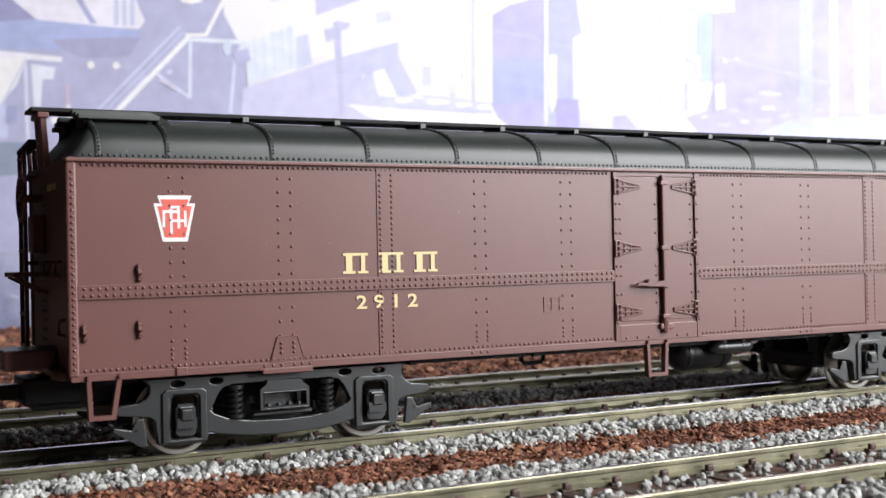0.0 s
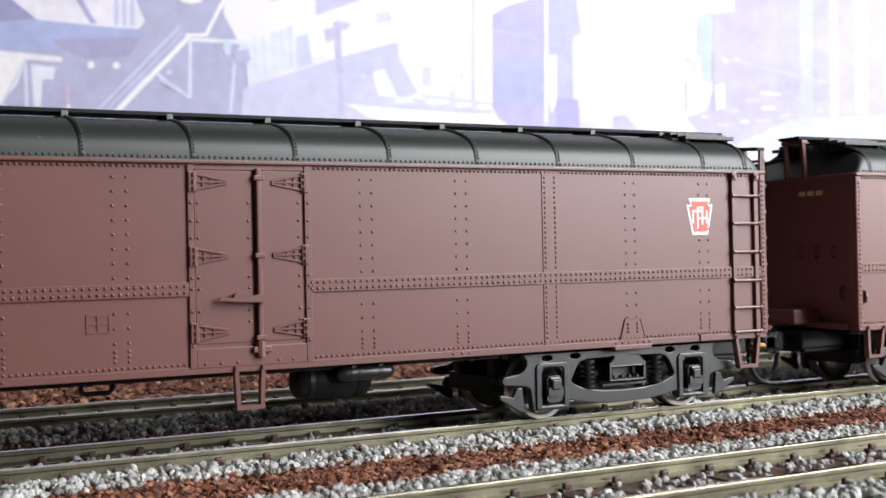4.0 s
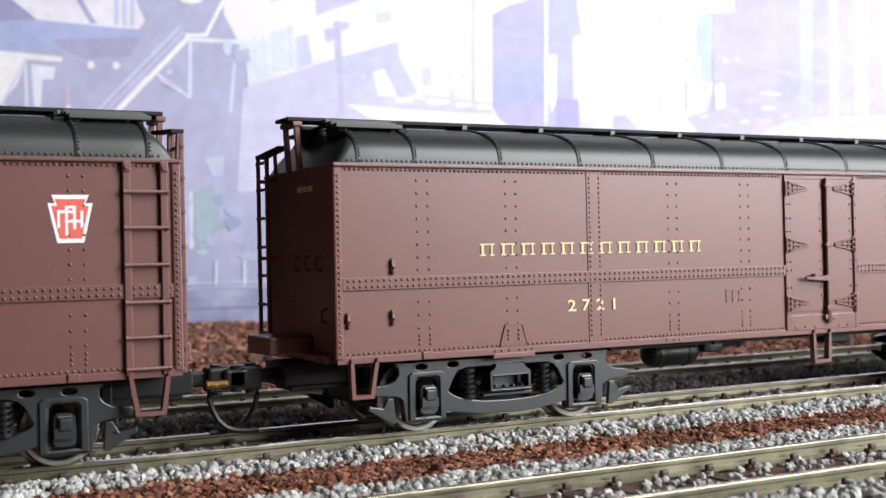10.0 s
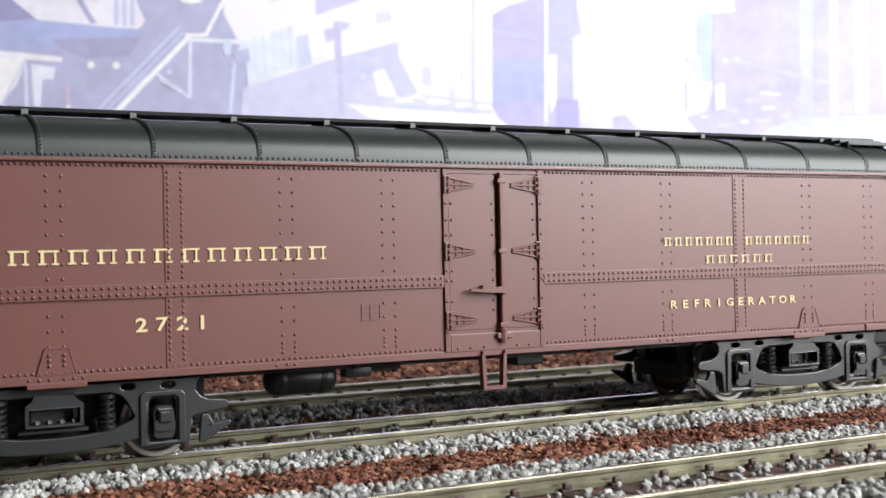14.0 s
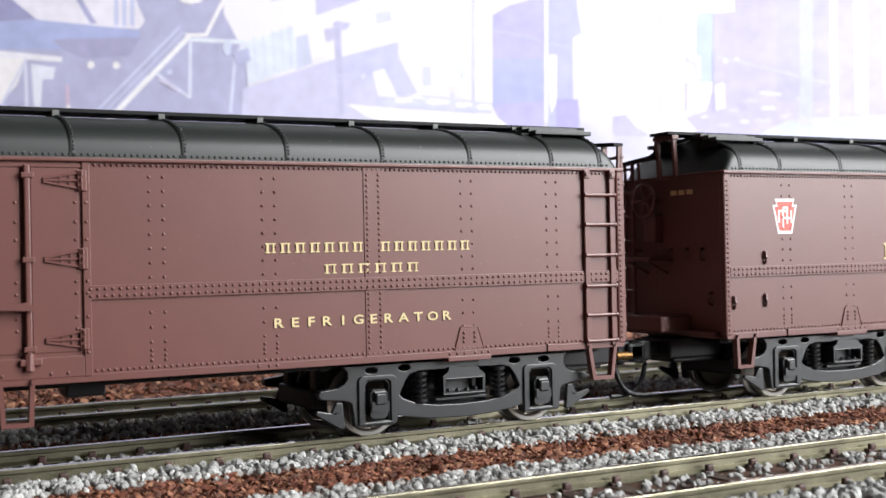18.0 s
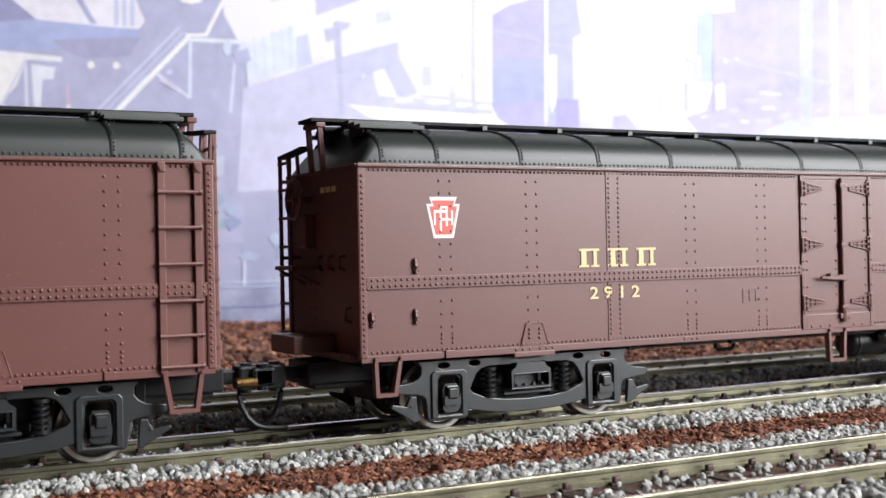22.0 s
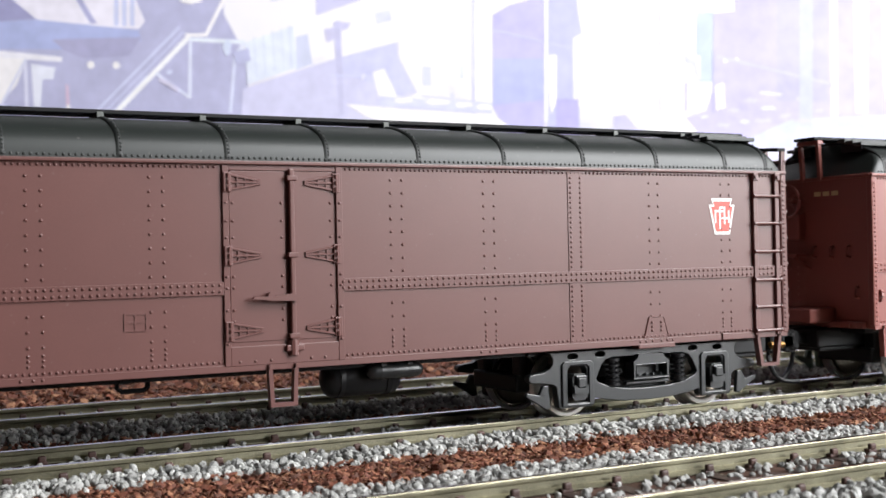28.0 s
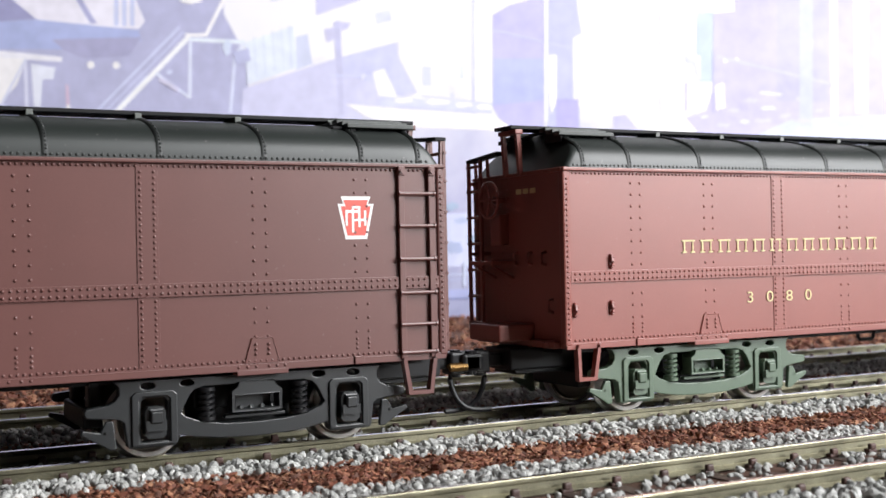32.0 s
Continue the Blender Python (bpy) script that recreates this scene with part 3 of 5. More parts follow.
ink("printed_fleck", (213, 211, 246), (174.5, 131.3), (173.5, 130.9), (173.3, 130.3), (172.2, 130.1), (171.1, 130.7), (170.7, 130.9), (170.2, 131.4), (170.6, 131.9), (171.3, 132.3), (172.3, 132.7), (173.1, 132.1), (174.1, 131.8))
ink("printed_fleck", (213, 211, 246), (215.2, 139.5), (212.6, 138.9), (212.4, 137.9), (209.5, 138.1), (206.7, 138.7), (206.6, 138.8), (204, 139.8), (206.5, 140.4), (207, 141.4), (209.7, 141.4), (212.2, 140.6), (213.1, 140.4))
ink("printed_fleck", (213, 211, 246), (201.9, 133.1), (201, 132.4), (200, 131.8), (198, 132.2), (195.8, 132.1), (195.3, 132.5), (193.4, 133.4), (195.5, 133.9), (195.7, 134.7), (198, 134.4), (200.4, 134.1), (200.5, 134))
ink("printed_fleck", (226, 227, 246), (225, 133.9), (226, 132.8), (223, 132.6), (220.7, 132.7), (218.2, 132.4), (216, 133.3), (215.5, 134.2), (216.3, 135.1), (218, 135.6), (220.8, 135.2), (223.8, 135.4), (224.6, 134.8))
ink("printed_fleck", (213, 211, 246), (222, 125.6), (223.9, 124.8), (219.6, 124.8), (217.3, 124.4), (215, 124.4), (210.9, 125.4), (212.6, 125.9), (211.2, 126.8), (214.9, 126.8), (217.4, 126.9), (220.2, 127.1), (223, 126.2))
ink("printed_fleck", (213, 211, 246), (235.4, 128.6), (235.5, 128), (233.5, 127.8), (231.8, 127.1), (230.3, 127.6), (227.9, 128.3), (229, 128.8), (227.9, 129.6), (230.5, 129.6), (231.9, 130.2), (233.4, 130), (236, 129.1))
ink("printed_fleck", (213, 211, 246), (251, 124.7), (248.2, 124.3), (246.8, 123.7), (243, 123.3), (239.5, 124.1), (237.2, 124.5), (236.5, 125.2), (236.8, 125.7), (240.1, 126), (243.2, 126.6), (246, 125.9), (250.1, 125.3))
ink("printed_fleck", (226, 227, 246), (208.8, 125.3), (206.7, 124.8), (206.6, 124), (204.5, 124), (202.4, 124.6), (202.2, 124.7), (200.5, 125.5), (202.1, 126), (202.6, 126.7), (204.6, 127), (206.4, 126.2), (207.4, 126))
ink("printed_fleck", (213, 211, 246), (195.1, 123.4), (193.4, 122.7), (192.6, 121.8), (190, 122.3), (187.3, 122.4), (187, 122.7), (184.5, 123.8), (187.1, 124.4), (187.3, 125.4), (190.1, 125.1), (192.9, 124.6), (193.1, 124.5))
ink("printed_fleck", (213, 211, 246), (257.6, 131.3), (257.9, 130.7), (256.2, 130.4), (254.7, 130.6), (253, 130.4), (251.8, 130.9), (251.1, 131.5), (252.1, 132.1), (252.8, 132.5), (254.7, 132.2), (256.8, 132.3), (257.1, 132))
ink("printed_fleck", (198, 193, 237), (207.2, 135.2), (207.9, 133.5), (205.7, 133), (204.1, 133.2), (202.3, 132.6), (200.7, 134), (200.4, 135.4), (201, 136.9), (202.2, 137.9), (204.2, 137.3), (206.4, 137.8), (206.9, 136.7))
ink("printed_fleck", (198, 193, 237), (215.6, 129.6), (216.6, 128.5), (214.2, 128.4), (212.9, 127.8), (211.6, 127.7), (209.4, 129), (210.3, 129.8), (209.5, 131), (211.6, 131.2), (213.1, 131.3), (214.6, 131.7), (216.2, 130.5))
ink("printed_fleck", (198, 193, 237), (230.7, 124.6), (230.7, 123.8), (228.4, 123.6), (226.4, 122.9), (224.5, 123.4), (221.7, 124.3), (222.9, 124.8), (221.6, 125.7), (224.8, 125.8), (226.5, 126.4), (228.2, 126.2), (231.3, 125.1))
ink("printed_fleck", (198, 193, 237), (199.8, 127.8), (198.5, 127.1), (197.9, 126.3), (196.2, 125.6), (194.7, 126.7), (193.6, 127.1), (193.4, 128), (193.5, 128.9), (195, 129.4), (196.4, 130.3), (197.6, 129.4), (199.4, 128.6))
ink("printed_fleck", (198, 193, 237), (241.9, 131.8), (239.9, 131.3), (239.7, 130.3), (237.6, 130.4), (235.6, 131), (235.3, 131.1), (233.6, 132.1), (235.3, 132.6), (235.8, 133.5), (237.8, 133.7), (239.6, 132.9), (240.5, 132.6))
ink("printed_line", (221, 223, 253), (-39.1, 150.6), (36.4, 142.9), (36.1, 136.4), (-39.3, 143.8))
ink("printed_fleck", (255, 252, 255), (-18.1, 146.9), (-16, 145.8), (-20.6, 145.8), (-23, 145.3), (-25.4, 145.3), (-29.8, 146.6), (-28, 147.2), (-29.5, 148.3), (-25.6, 148.4), (-22.9, 148.5), (-20, 148.8), (-16.9, 147.7))
ink("printed_fleck", (255, 252, 255), (8.4, 144.9), (7.1, 144), (4.5, 143.3), (0, 143.9), (-4.7, 143.8), (-6, 144.3), (-9.8, 145.5), (-5.6, 146.2), (-4.9, 147.2), (0.1, 146.6), (5.3, 146.4), (5.5, 146.1))
ink("printed_fleck", (255, 252, 255), (21.8, 142.6), (23.5, 141.6), (19.5, 141.5), (17.4, 140.9), (15.2, 141), (11.3, 142.3), (13.1, 142.9), (11.5, 144), (15.2, 144), (17.5, 144.3), (19.9, 144.5), (22.9, 143.3))
ink("printed_fleck", (255, 252, 255), (35.8, 140.6), (35.8, 139.6), (33.5, 139.1), (30.9, 139.5), (28.1, 139.2), (26.8, 139.9), (25.1, 141), (27.1, 141.8), (27.9, 142.7), (31, 142.1), (34.3, 142.1), (34.5, 141.7))
ink("printed_line", (208, 209, 246), (38.2, 191.7), (90.4, 177.9), (90.7, 179), (38.5, 192.8))
ink("printed_post", (246, 246, 255), (73.9, 234.6), (76.2, 234.5), (72.6, 130), (70.4, 130))
ink("printed_lamp_spot", (255, 252, 255), (-48.2, 163.8), (-48.7, 162.8), (-49.7, 162.3), (-50.8, 162.8), (-51.2, 163.9), (-50.7, 165), (-49.7, 165.4), (-48.6, 164.9))
ink("printed_line", (221, 223, 254), (-71.7, 164.8), (-43.3, 162.7), (-43.2, 163.8), (-71.6, 165.9))
ink("printed_line", (233, 235, 252), (-109.8, 216.6), (-79.3, 221), (-79.6, 222.9), (-110.1, 218.5))
ink("printed_panel", (233, 239, 254), (-128.2, 189.2), (-95.3, 199.6), (-93.8, 171.3), (-127.4, 161))
ink("printed_line", (221, 227, 248), (-122.4, 192.5), (-121.6, 165.7), (-120.9, 165.7), (-121.6, 192.5))
ink("printed_line", (221, 227, 248), (-116.3, 194.3), (-115.5, 167.3), (-114.8, 167.3), (-115.5, 194.3))
ink("printed_line", (221, 227, 248), (-110.2, 196.1), (-109.4, 168.9), (-108.6, 169), (-109.4, 196.2))
ink("printed_line", (221, 227, 248), (-104, 198), (-103.3, 170.6), (-102.5, 170.6), (-103.3, 198))
ink("printed_line", (221, 227, 248), (-98.7, 199.6), (-98, 172), (-97.2, 172), (-97.9, 199.6))
ink("printed_window", (201, 203, 236), (-136.7, 183.4), (-126, 185.3), (-124.7, 176.9), (-134.6, 174.9))
ink("printed_fleck", (255, 252, 255), (-156.2, 218.3), (-157, 217.4), (-160.3, 217), (-163.8, 216.2), (-167.1, 217), (-171.4, 218), (-169.9, 218.7), (-171.7, 219.8), (-166.7, 219.9), (-163.7, 220.7), (-160.9, 220.2), (-155.6, 219))
ink("printed_fleck", (221, 229, 250), (-137.7, 186.4), (-138.1, 184.1), (-139.2, 182.6), (-140.5, 179.9), (-141.6, 182.1), (-143.1, 184.5), (-142.5, 186.6), (-143.1, 189.4), (-141.3, 190.1), (-140.2, 192.7), (-139.2, 191.6), (-137.4, 188.4))
ink("printed_fleck", (221, 225, 250), (-177.2, 171), (-177.4, 170.3), (-178.4, 169.9), (-179.5, 169.1), (-180.5, 169.8), (-181.7, 170.5), (-181.3, 171.1), (-181.8, 171.9), (-180.3, 172.1), (-179.4, 172.8), (-178.5, 172.5), (-177, 171.5))
ink("printed_fleck", (217, 213, 236), (-187.2, 165.4), (-174.5, 157.4), (-172.9, 160), (-185.6, 168))
ink("printed_lamp_spot", (255, 252, 255), (-79.9, 102.6), (-80.3, 101.9), (-82, 101.6), (-83.7, 100.8), (-85.3, 101.5), (-87.5, 102.2), (-86.7, 102.8), (-87.6, 103.6), (-85.1, 103.7), (-83.6, 104.5), (-82.2, 104.1), (-79.6, 103.1))
ink("printed_fleck", (185, 195, 222), (-142, 80.8), (-142.8, 79.3), (-145.6, 78.4), (-148.7, 76.7), (-151.4, 78.2), (-155.1, 79.9), (-153.8, 81.2), (-155.3, 83.1), (-151, 83.4), (-148.4, 85.1), (-146, 84.3), (-141.5, 82.1))
ink("printed_fleck", (177, 193, 212), (-141.3, 67.5), (-143.8, 66.8), (-144.4, 65.7), (-147.2, 65.2), (-149.8, 66.4), (-151, 66.7), (-152.1, 67.8), (-151.2, 68.6), (-149.4, 69.4), (-147.1, 70.2), (-144.9, 69.1), (-142.4, 68.4))
ink("printed_fleck", (195, 205, 236), (-5.8, 84.9), (-8.3, 83.6), (-8.5, 81.5), (-11.2, 81.9), (-13.9, 82.9), (-14, 83.2), (-16.4, 85.3), (-14, 86.4), (-13.6, 88.5), (-11, 88.7), (-8.6, 87.1), (-7.7, 86.8))
ink("printed_fleck", (167, 175, 210), (-69.9, 54.8), (-71.4, 52.2), (-73.1, 50), (-76.4, 51.3), (-80, 50.9), (-80.7, 52.2), (-83.8, 55.2), (-80.4, 57.3), (-80, 60.2), (-76.2, 59.1), (-72.4, 58.4), (-72.2, 57.8))
ink("printed_fleck", (173, 185, 212), (-102.6, 51.6), (-101.4, 50), (-104.9, 49.6), (-107.4, 49.8), (-110.2, 49.2), (-112.7, 50.6), (-113.3, 51.9), (-112.3, 53.4), (-110.5, 54.2), (-107.3, 53.6), (-103.9, 54), (-103, 53.1))
ink("printed_fleck", (185, 195, 222), (-164.8, 31.5), (-163.6, 29.9), (-166.3, 29.8), (-167.7, 29), (-169.2, 28.9), (-171.8, 30.7), (-170.7, 31.7), (-171.6, 33.3), (-169.2, 33.5), (-167.6, 33.8), (-165.9, 34.3), (-164.1, 32.7))
ink("printed_fleck", (177, 193, 218), (25.5, 51.8), (25.5, 49.8), (23, 49.1), (20.9, 47), (19, 48.3), (16, 50.6), (17.4, 52.1), (16, 54.4), (19.4, 54.7), (21.2, 56.6), (23, 56.1), (26.2, 53.4))
ink("printed_fleck", (195, 205, 230), (-156.2, 49.3), (-157.9, 48.7), (-158.8, 47.8), (-161.2, 47.2), (-163.3, 48.3), (-164.8, 48.7), (-165.2, 49.6), (-165, 50.4), (-163, 50.9), (-161, 51.7), (-159.3, 50.9), (-156.7, 50.1))
ink("printed_fleck", (167, 175, 216), (-24.3, 29.9), (-26.4, 28.5), (-26.5, 26.1), (-28.6, 26.3), (-30.6, 27.7), (-30.8, 28), (-32.5, 30.2), (-30.9, 31.5), (-30.3, 33.6), (-28.4, 34.3), (-26.6, 32.4), (-25.6, 31.8))
ink("printed_fleck", (173, 185, 212), (-97.9, 45.1), (-100.1, 44), (-101.1, 42.8), (-104.7, 43.5), (-108.3, 43.6), (-108.7, 44), (-112.1, 45.6), (-108.5, 46.4), (-108.3, 47.9), (-104.5, 47.4), (-100.8, 46.8), (-100.5, 46.6))
ink("printed_fleck", (185, 195, 228), (12.9, 47.3), (13.4, 44.7), (10.4, 43.5), (7.7, 44.2), (4.8, 43.2), (2.9, 45.3), (1.6, 47.7), (3.4, 50), (4.7, 51.9), (8, 50.7), (11.5, 51.2), (12, 49.9))
ink("printed_fleck", (177, 193, 212), (-71.9, 43.1), (-69.7, 41.9), (-74.5, 41.9), (-77.1, 41.6), (-79.9, 41.4), (-84.2, 42.7), (-82.9, 43.5), (-83.9, 44.7), (-80.1, 44.9), (-77.1, 44.8), (-73.7, 45.2), (-71.1, 44))
ink("printed_fleck", (195, 205, 236), (16.8, 65.1), (17.4, 64.1), (14.5, 63.9), (12.5, 62.9), (10.7, 63.4), (7.4, 64.7), (9, 65.4), (7.5, 66.6), (10.9, 66.6), (12.7, 67.3), (14.5, 67.3), (17.7, 65.9))
ink("printed_fleck", (167, 175, 216), (-11.6, 73), (-13.7, 72), (-15.6, 71.1), (-19.2, 70.1), (-22.5, 71.5), (-25.5, 72.3), (-25.3, 73.4), (-25.8, 74.5), (-22, 75), (-19, 76.2), (-16.4, 75.2), (-11.8, 73.9))
ink("printed_fleck", (173, 185, 218), (-41.4, 66.6), (-44.6, 65.8), (-44.9, 64.5), (-48.3, 64.4), (-51.5, 65.5), (-52.2, 65.7), (-54.5, 67), (-52.5, 67.8), (-51.1, 68.8), (-48.2, 69.4), (-45.4, 68.2), (-43.3, 67.7))
ink("printed_fleck", (185, 195, 222), (-122.3, 45.5), (-125.2, 44), (-125.8, 41.9), (-129.6, 42.8), (-133.4, 43.3), (-133.6, 43.7), (-137.3, 46), (-133.5, 47.3), (-133.3, 49.5), (-129.4, 49.2), (-125.7, 47.9), (-125.1, 47.7))
ink("printed_fleck", (166, 181, 209), (34.4, 77.4), (34.1, 76.2), (31.4, 75.5), (28.1, 76), (24.4, 75.7), (22.8, 76.5), (20.4, 77.8), (23.2, 78.8), (24.2, 79.9), (28.2, 79.2), (32.3, 79.2), (32.6, 78.7))
ink("printed_fleck", (184, 193, 227), (40.5, 48.7), (42, 45.7), (38.4, 45.2), (36.2, 44.7), (33.9, 43.8), (30.9, 46.8), (31.4, 49), (31.3, 52), (33.8, 53.1), (36.4, 52.6), (39.3, 53.7), (40.8, 51.3))
ink("printed_fleck", (167, 175, 216), (0.6, 38.7), (1.1, 37.2), (-0.6, 37), (-1.6, 35.7), (-2.5, 36), (-4.3, 37.8), (-3.4, 38.8), (-4.2, 40.5), (-2.4, 40.7), (-1.4, 41.5), (-0.4, 41.7), (1.1, 39.9))
ink("printed_fleck", (173, 185, 212), (-145.1, 83.9), (-145.7, 82), (-147.1, 80.6), (-148.8, 78.5), (-150.3, 80.5), (-152, 82.3), (-151.5, 84.1), (-152.1, 86.3), (-149.9, 87), (-148.5, 89.3), (-147.2, 88.1), (-144.9, 85.6))
ink("printed_fleck", (185, 195, 222), (-134, 76.5), (-136.7, 74.9), (-137.2, 72.4), (-140.1, 71.6), (-142.8, 73.9), (-143.8, 74.5), (-145.2, 76.9), (-144, 78.6), (-142.3, 80.5), (-139.8, 82.2), (-137.6, 79.8), (-135.3, 78.5))
ink("printed_fleck", (166, 181, 209), (40.4, 43), (38.5, 41.6), (38.3, 39.4), (36.2, 40), (34.1, 40.8), (34, 41.1), (32.1, 43.3), (34.1, 44.5), (34.4, 46.7), (36.4, 46.7), (38.4, 45.3), (38.9, 45))
ink("printed_fleck", (195, 205, 236), (-11.2, 89.3), (-12.2, 87.8), (-14, 86.6), (-17.1, 87.4), (-20.4, 87.1), (-21.3, 87.9), (-24, 89.7), (-21, 90.9), (-20.5, 92.6), (-17, 91.8), (-13.3, 91.5), (-13.2, 91.1))
ink("printed_fleck", (167, 175, 216), (-38.3, 48.1), (-37, 46), (-40.6, 45.6), (-43, 45.6), (-45.6, 44.9), (-48.3, 46.8), (-48.5, 48.4), (-47.9, 50.4), (-45.8, 51.4), (-42.8, 50.7), (-39.6, 51.4), (-38.5, 50))
ink("printed_fleck", (173, 185, 218), (-45.5, 80.4), (-44.1, 79.3), (-47.5, 79.2), (-49.4, 78.5), (-51.2, 78.6), (-54.6, 79.9), (-53.1, 80.7), (-54.4, 81.9), (-51.2, 82), (-49.3, 82.3), (-47.1, 82.6), (-44.6, 81.3))
ink("printed_fleck", (185, 195, 222), (-59.5, 57.9), (-59.8, 56.5), (-62.8, 56), (-65.7, 54.6), (-68.4, 55.7), (-72.2, 57.2), (-70.7, 58.2), (-72.3, 59.8), (-68, 60), (-65.5, 61.3), (-63.2, 60.8), (-58.7, 58.9))
ink("printed_fleck", (177, 193, 212), (-159.1, 61.6), (-160.7, 60.1), (-161.2, 58), (-163.2, 56.8), (-164.9, 59), (-165.9, 59.9), (-166.4, 61.8), (-166, 63.5), (-164.5, 64.9), (-162.9, 66.8), (-161.5, 64.8), (-159.6, 63.3))
ink("printed_fleck", (195, 205, 230), (-76, 69), (-80.2, 68), (-80.4, 66.1), (-84.9, 66.4), (-89.2, 67.5), (-89.5, 67.7), (-93.3, 69.5), (-89.7, 70.5), (-88.8, 72.2), (-84.7, 72.5), (-80.8, 71), (-79.1, 70.6))
ink("printed_fleck", (167, 175, 210), (-88, 71.6), (-89.4, 70.7), (-90.5, 69.7), (-93.2, 70.3), (-96, 70.3), (-96.5, 70.7), (-99, 71.9), (-96.3, 72.7), (-96.1, 73.8), (-93.1, 73.4), (-90.1, 73), (-89.9, 72.8))
ink("printed_fleck", (173, 185, 218), (-48.1, 31.3), (-47.4, 28.8), (-50.2, 27.9), (-52.6, 28.3), (-55.1, 27.4), (-57.1, 29.5), (-57.9, 31.6), (-56.6, 33.9), (-55.2, 35.5), (-52.4, 34.5), (-49.3, 35.1), (-48.7, 33.7))
ink("printed_fleck", (174, 183, 219), (36.9, 34), (38.8, 31.4), (34.4, 31.2), (32.1, 30), (29.7, 29.7), (25.6, 32.6), (27.2, 34.3), (26, 37), (29.6, 37.6), (32.3, 37.8), (35.2, 38.7), (37.9, 36))
ink("printed_fleck", (177, 193, 218), (11, 74.8), (11.3, 73.5), (8.6, 73.1), (6.6, 71.8), (4.7, 72.6), (1.5, 74.1), (3, 75.1), (1.5, 76.7), (4.9, 76.8), (6.8, 77.9), (8.6, 77.7), (11.8, 75.9))
ink("printed_fleck", (195, 205, 230), (-107.5, 57), (-109, 55.6), (-109.9, 54), (-112.1, 52.6), (-114, 54.6), (-115.5, 55.6), (-115.7, 57.2), (-115.7, 58.8), (-113.6, 59.8), (-111.8, 61.6), (-110.3, 60.1), (-107.8, 58.4))
ink("printed_fleck", (167, 175, 216), (-37.5, 86.6), (-40.3, 85.5), (-40.5, 83.7), (-43.4, 83.7), (-46.1, 85), (-46.5, 85.2), (-48.6, 86.9), (-46.7, 87.9), (-45.7, 89.5), (-43.2, 90.1), (-40.8, 88.6), (-39.3, 88))
ink("printed_fleck", (173, 185, 218), (-13.4, 86.9), (-14.7, 85.4), (-15.2, 83.5), (-17.1, 84.3), (-19, 84.5), (-19.1, 85), (-20.9, 87.1), (-19, 88.4), (-18.8, 90.6), (-16.9, 90.1), (-15, 89.2), (-14.8, 88.9))
ink("printed_fleck", (185, 195, 222), (-78.4, 49.7), (-78.3, 48.4), (-80.1, 47.7), (-82, 48.2), (-84.1, 47.7), (-85.3, 48.7), (-86.4, 49.9), (-85, 51.1), (-84.2, 52.1), (-81.9, 51.5), (-79.5, 51.6), (-79.2, 51))
ink("printed_fleck", (166, 181, 209), (32.6, 74.8), (33.5, 73.3), (31.4, 73.1), (30.2, 72.7), (29, 72.3), (27.2, 73.9), (27.7, 75), (27.4, 76.5), (29, 77), (30.4, 76.9), (31.9, 77.4), (32.9, 76.1))
ink("printed_fleck", (195, 205, 230), (-90.5, 80), (-89.7, 77.5), (-92.9, 77), (-95, 74.8), (-96.9, 75.6), (-100.4, 78.6), (-98.6, 80.3), (-100.2, 83.1), (-96.7, 83.3), (-94.7, 84.9), (-92.7, 85.1), (-89.5, 81.9))
ink("printed_fleck", (167, 175, 210), (-134.1, 68.5), (-135.6, 66.6), (-137.5, 65), (-140.5, 63), (-143.1, 65.3), (-145.9, 66.9), (-145.4, 68.8), (-146.1, 71), (-142.6, 71.8), (-140.2, 74.1), (-138, 72.6), (-134.1, 70.2))
ink("printed_fleck", (162, 173, 209), (51.2, 81.1), (48.2, 79.5), (47.8, 76.7), (44.7, 76.2), (41.8, 78.4), (41, 79), (39.2, 81.5), (40.9, 83.1), (42.3, 85.3), (45.1, 86.8), (47.5, 84.3), (49.6, 83.2))
ink("printed_fleck", (185, 195, 222), (-152.3, 57.3), (-154, 55.5), (-154.3, 52.9), (-156.2, 53.7), (-158.2, 54.4), (-158.2, 54.9), (-160.1, 57.5), (-158.1, 59.1), (-157.9, 61.8), (-156, 61.6), (-154.1, 60), (-153.7, 59.7))
ink("printed_fleck", (166, 181, 209), (33.1, 54.8), (32.8, 53.8), (32, 53.1), (30.8, 53.6), (29.5, 53.3), (29.1, 53.9), (28.2, 54.9), (29.3, 55.8), (29.5, 56.7), (30.9, 56.3), (32.3, 56.2), (32.4, 55.9))
ink("printed_fleck", (195, 205, 230), (-77.3, 37.3), (-76.4, 34.9), (-78.7, 34.4), (-80.1, 34.2), (-81.6, 33.4), (-83.4, 35.7), (-83.2, 37.5), (-83.1, 39.8), (-81.6, 40.8), (-79.9, 40.2), (-78, 41.1), (-77.2, 39.4))
ink("printed_fleck", (167, 175, 210), (-76.3, 76.8), (-74.7, 75.3), (-78.8, 75.2), (-81.1, 74.2), (-83.4, 74.4), (-87.5, 76.2), (-85.6, 77.1), (-87.4, 78.8), (-83.3, 78.8), (-81, 79.4), (-78.5, 79.7), (-75.1, 77.9))
ink("printed_fleck", (173, 185, 212), (-84.2, 43.1), (-84.8, 41.2), (-86.9, 40.1), (-89.2, 38.1), (-91.3, 39.8), (-94, 41.7), (-93.1, 43.4), (-94.1, 45.5), (-90.9, 46), (-88.9, 48.1), (-87.1, 47.1), (-83.8, 44.6))
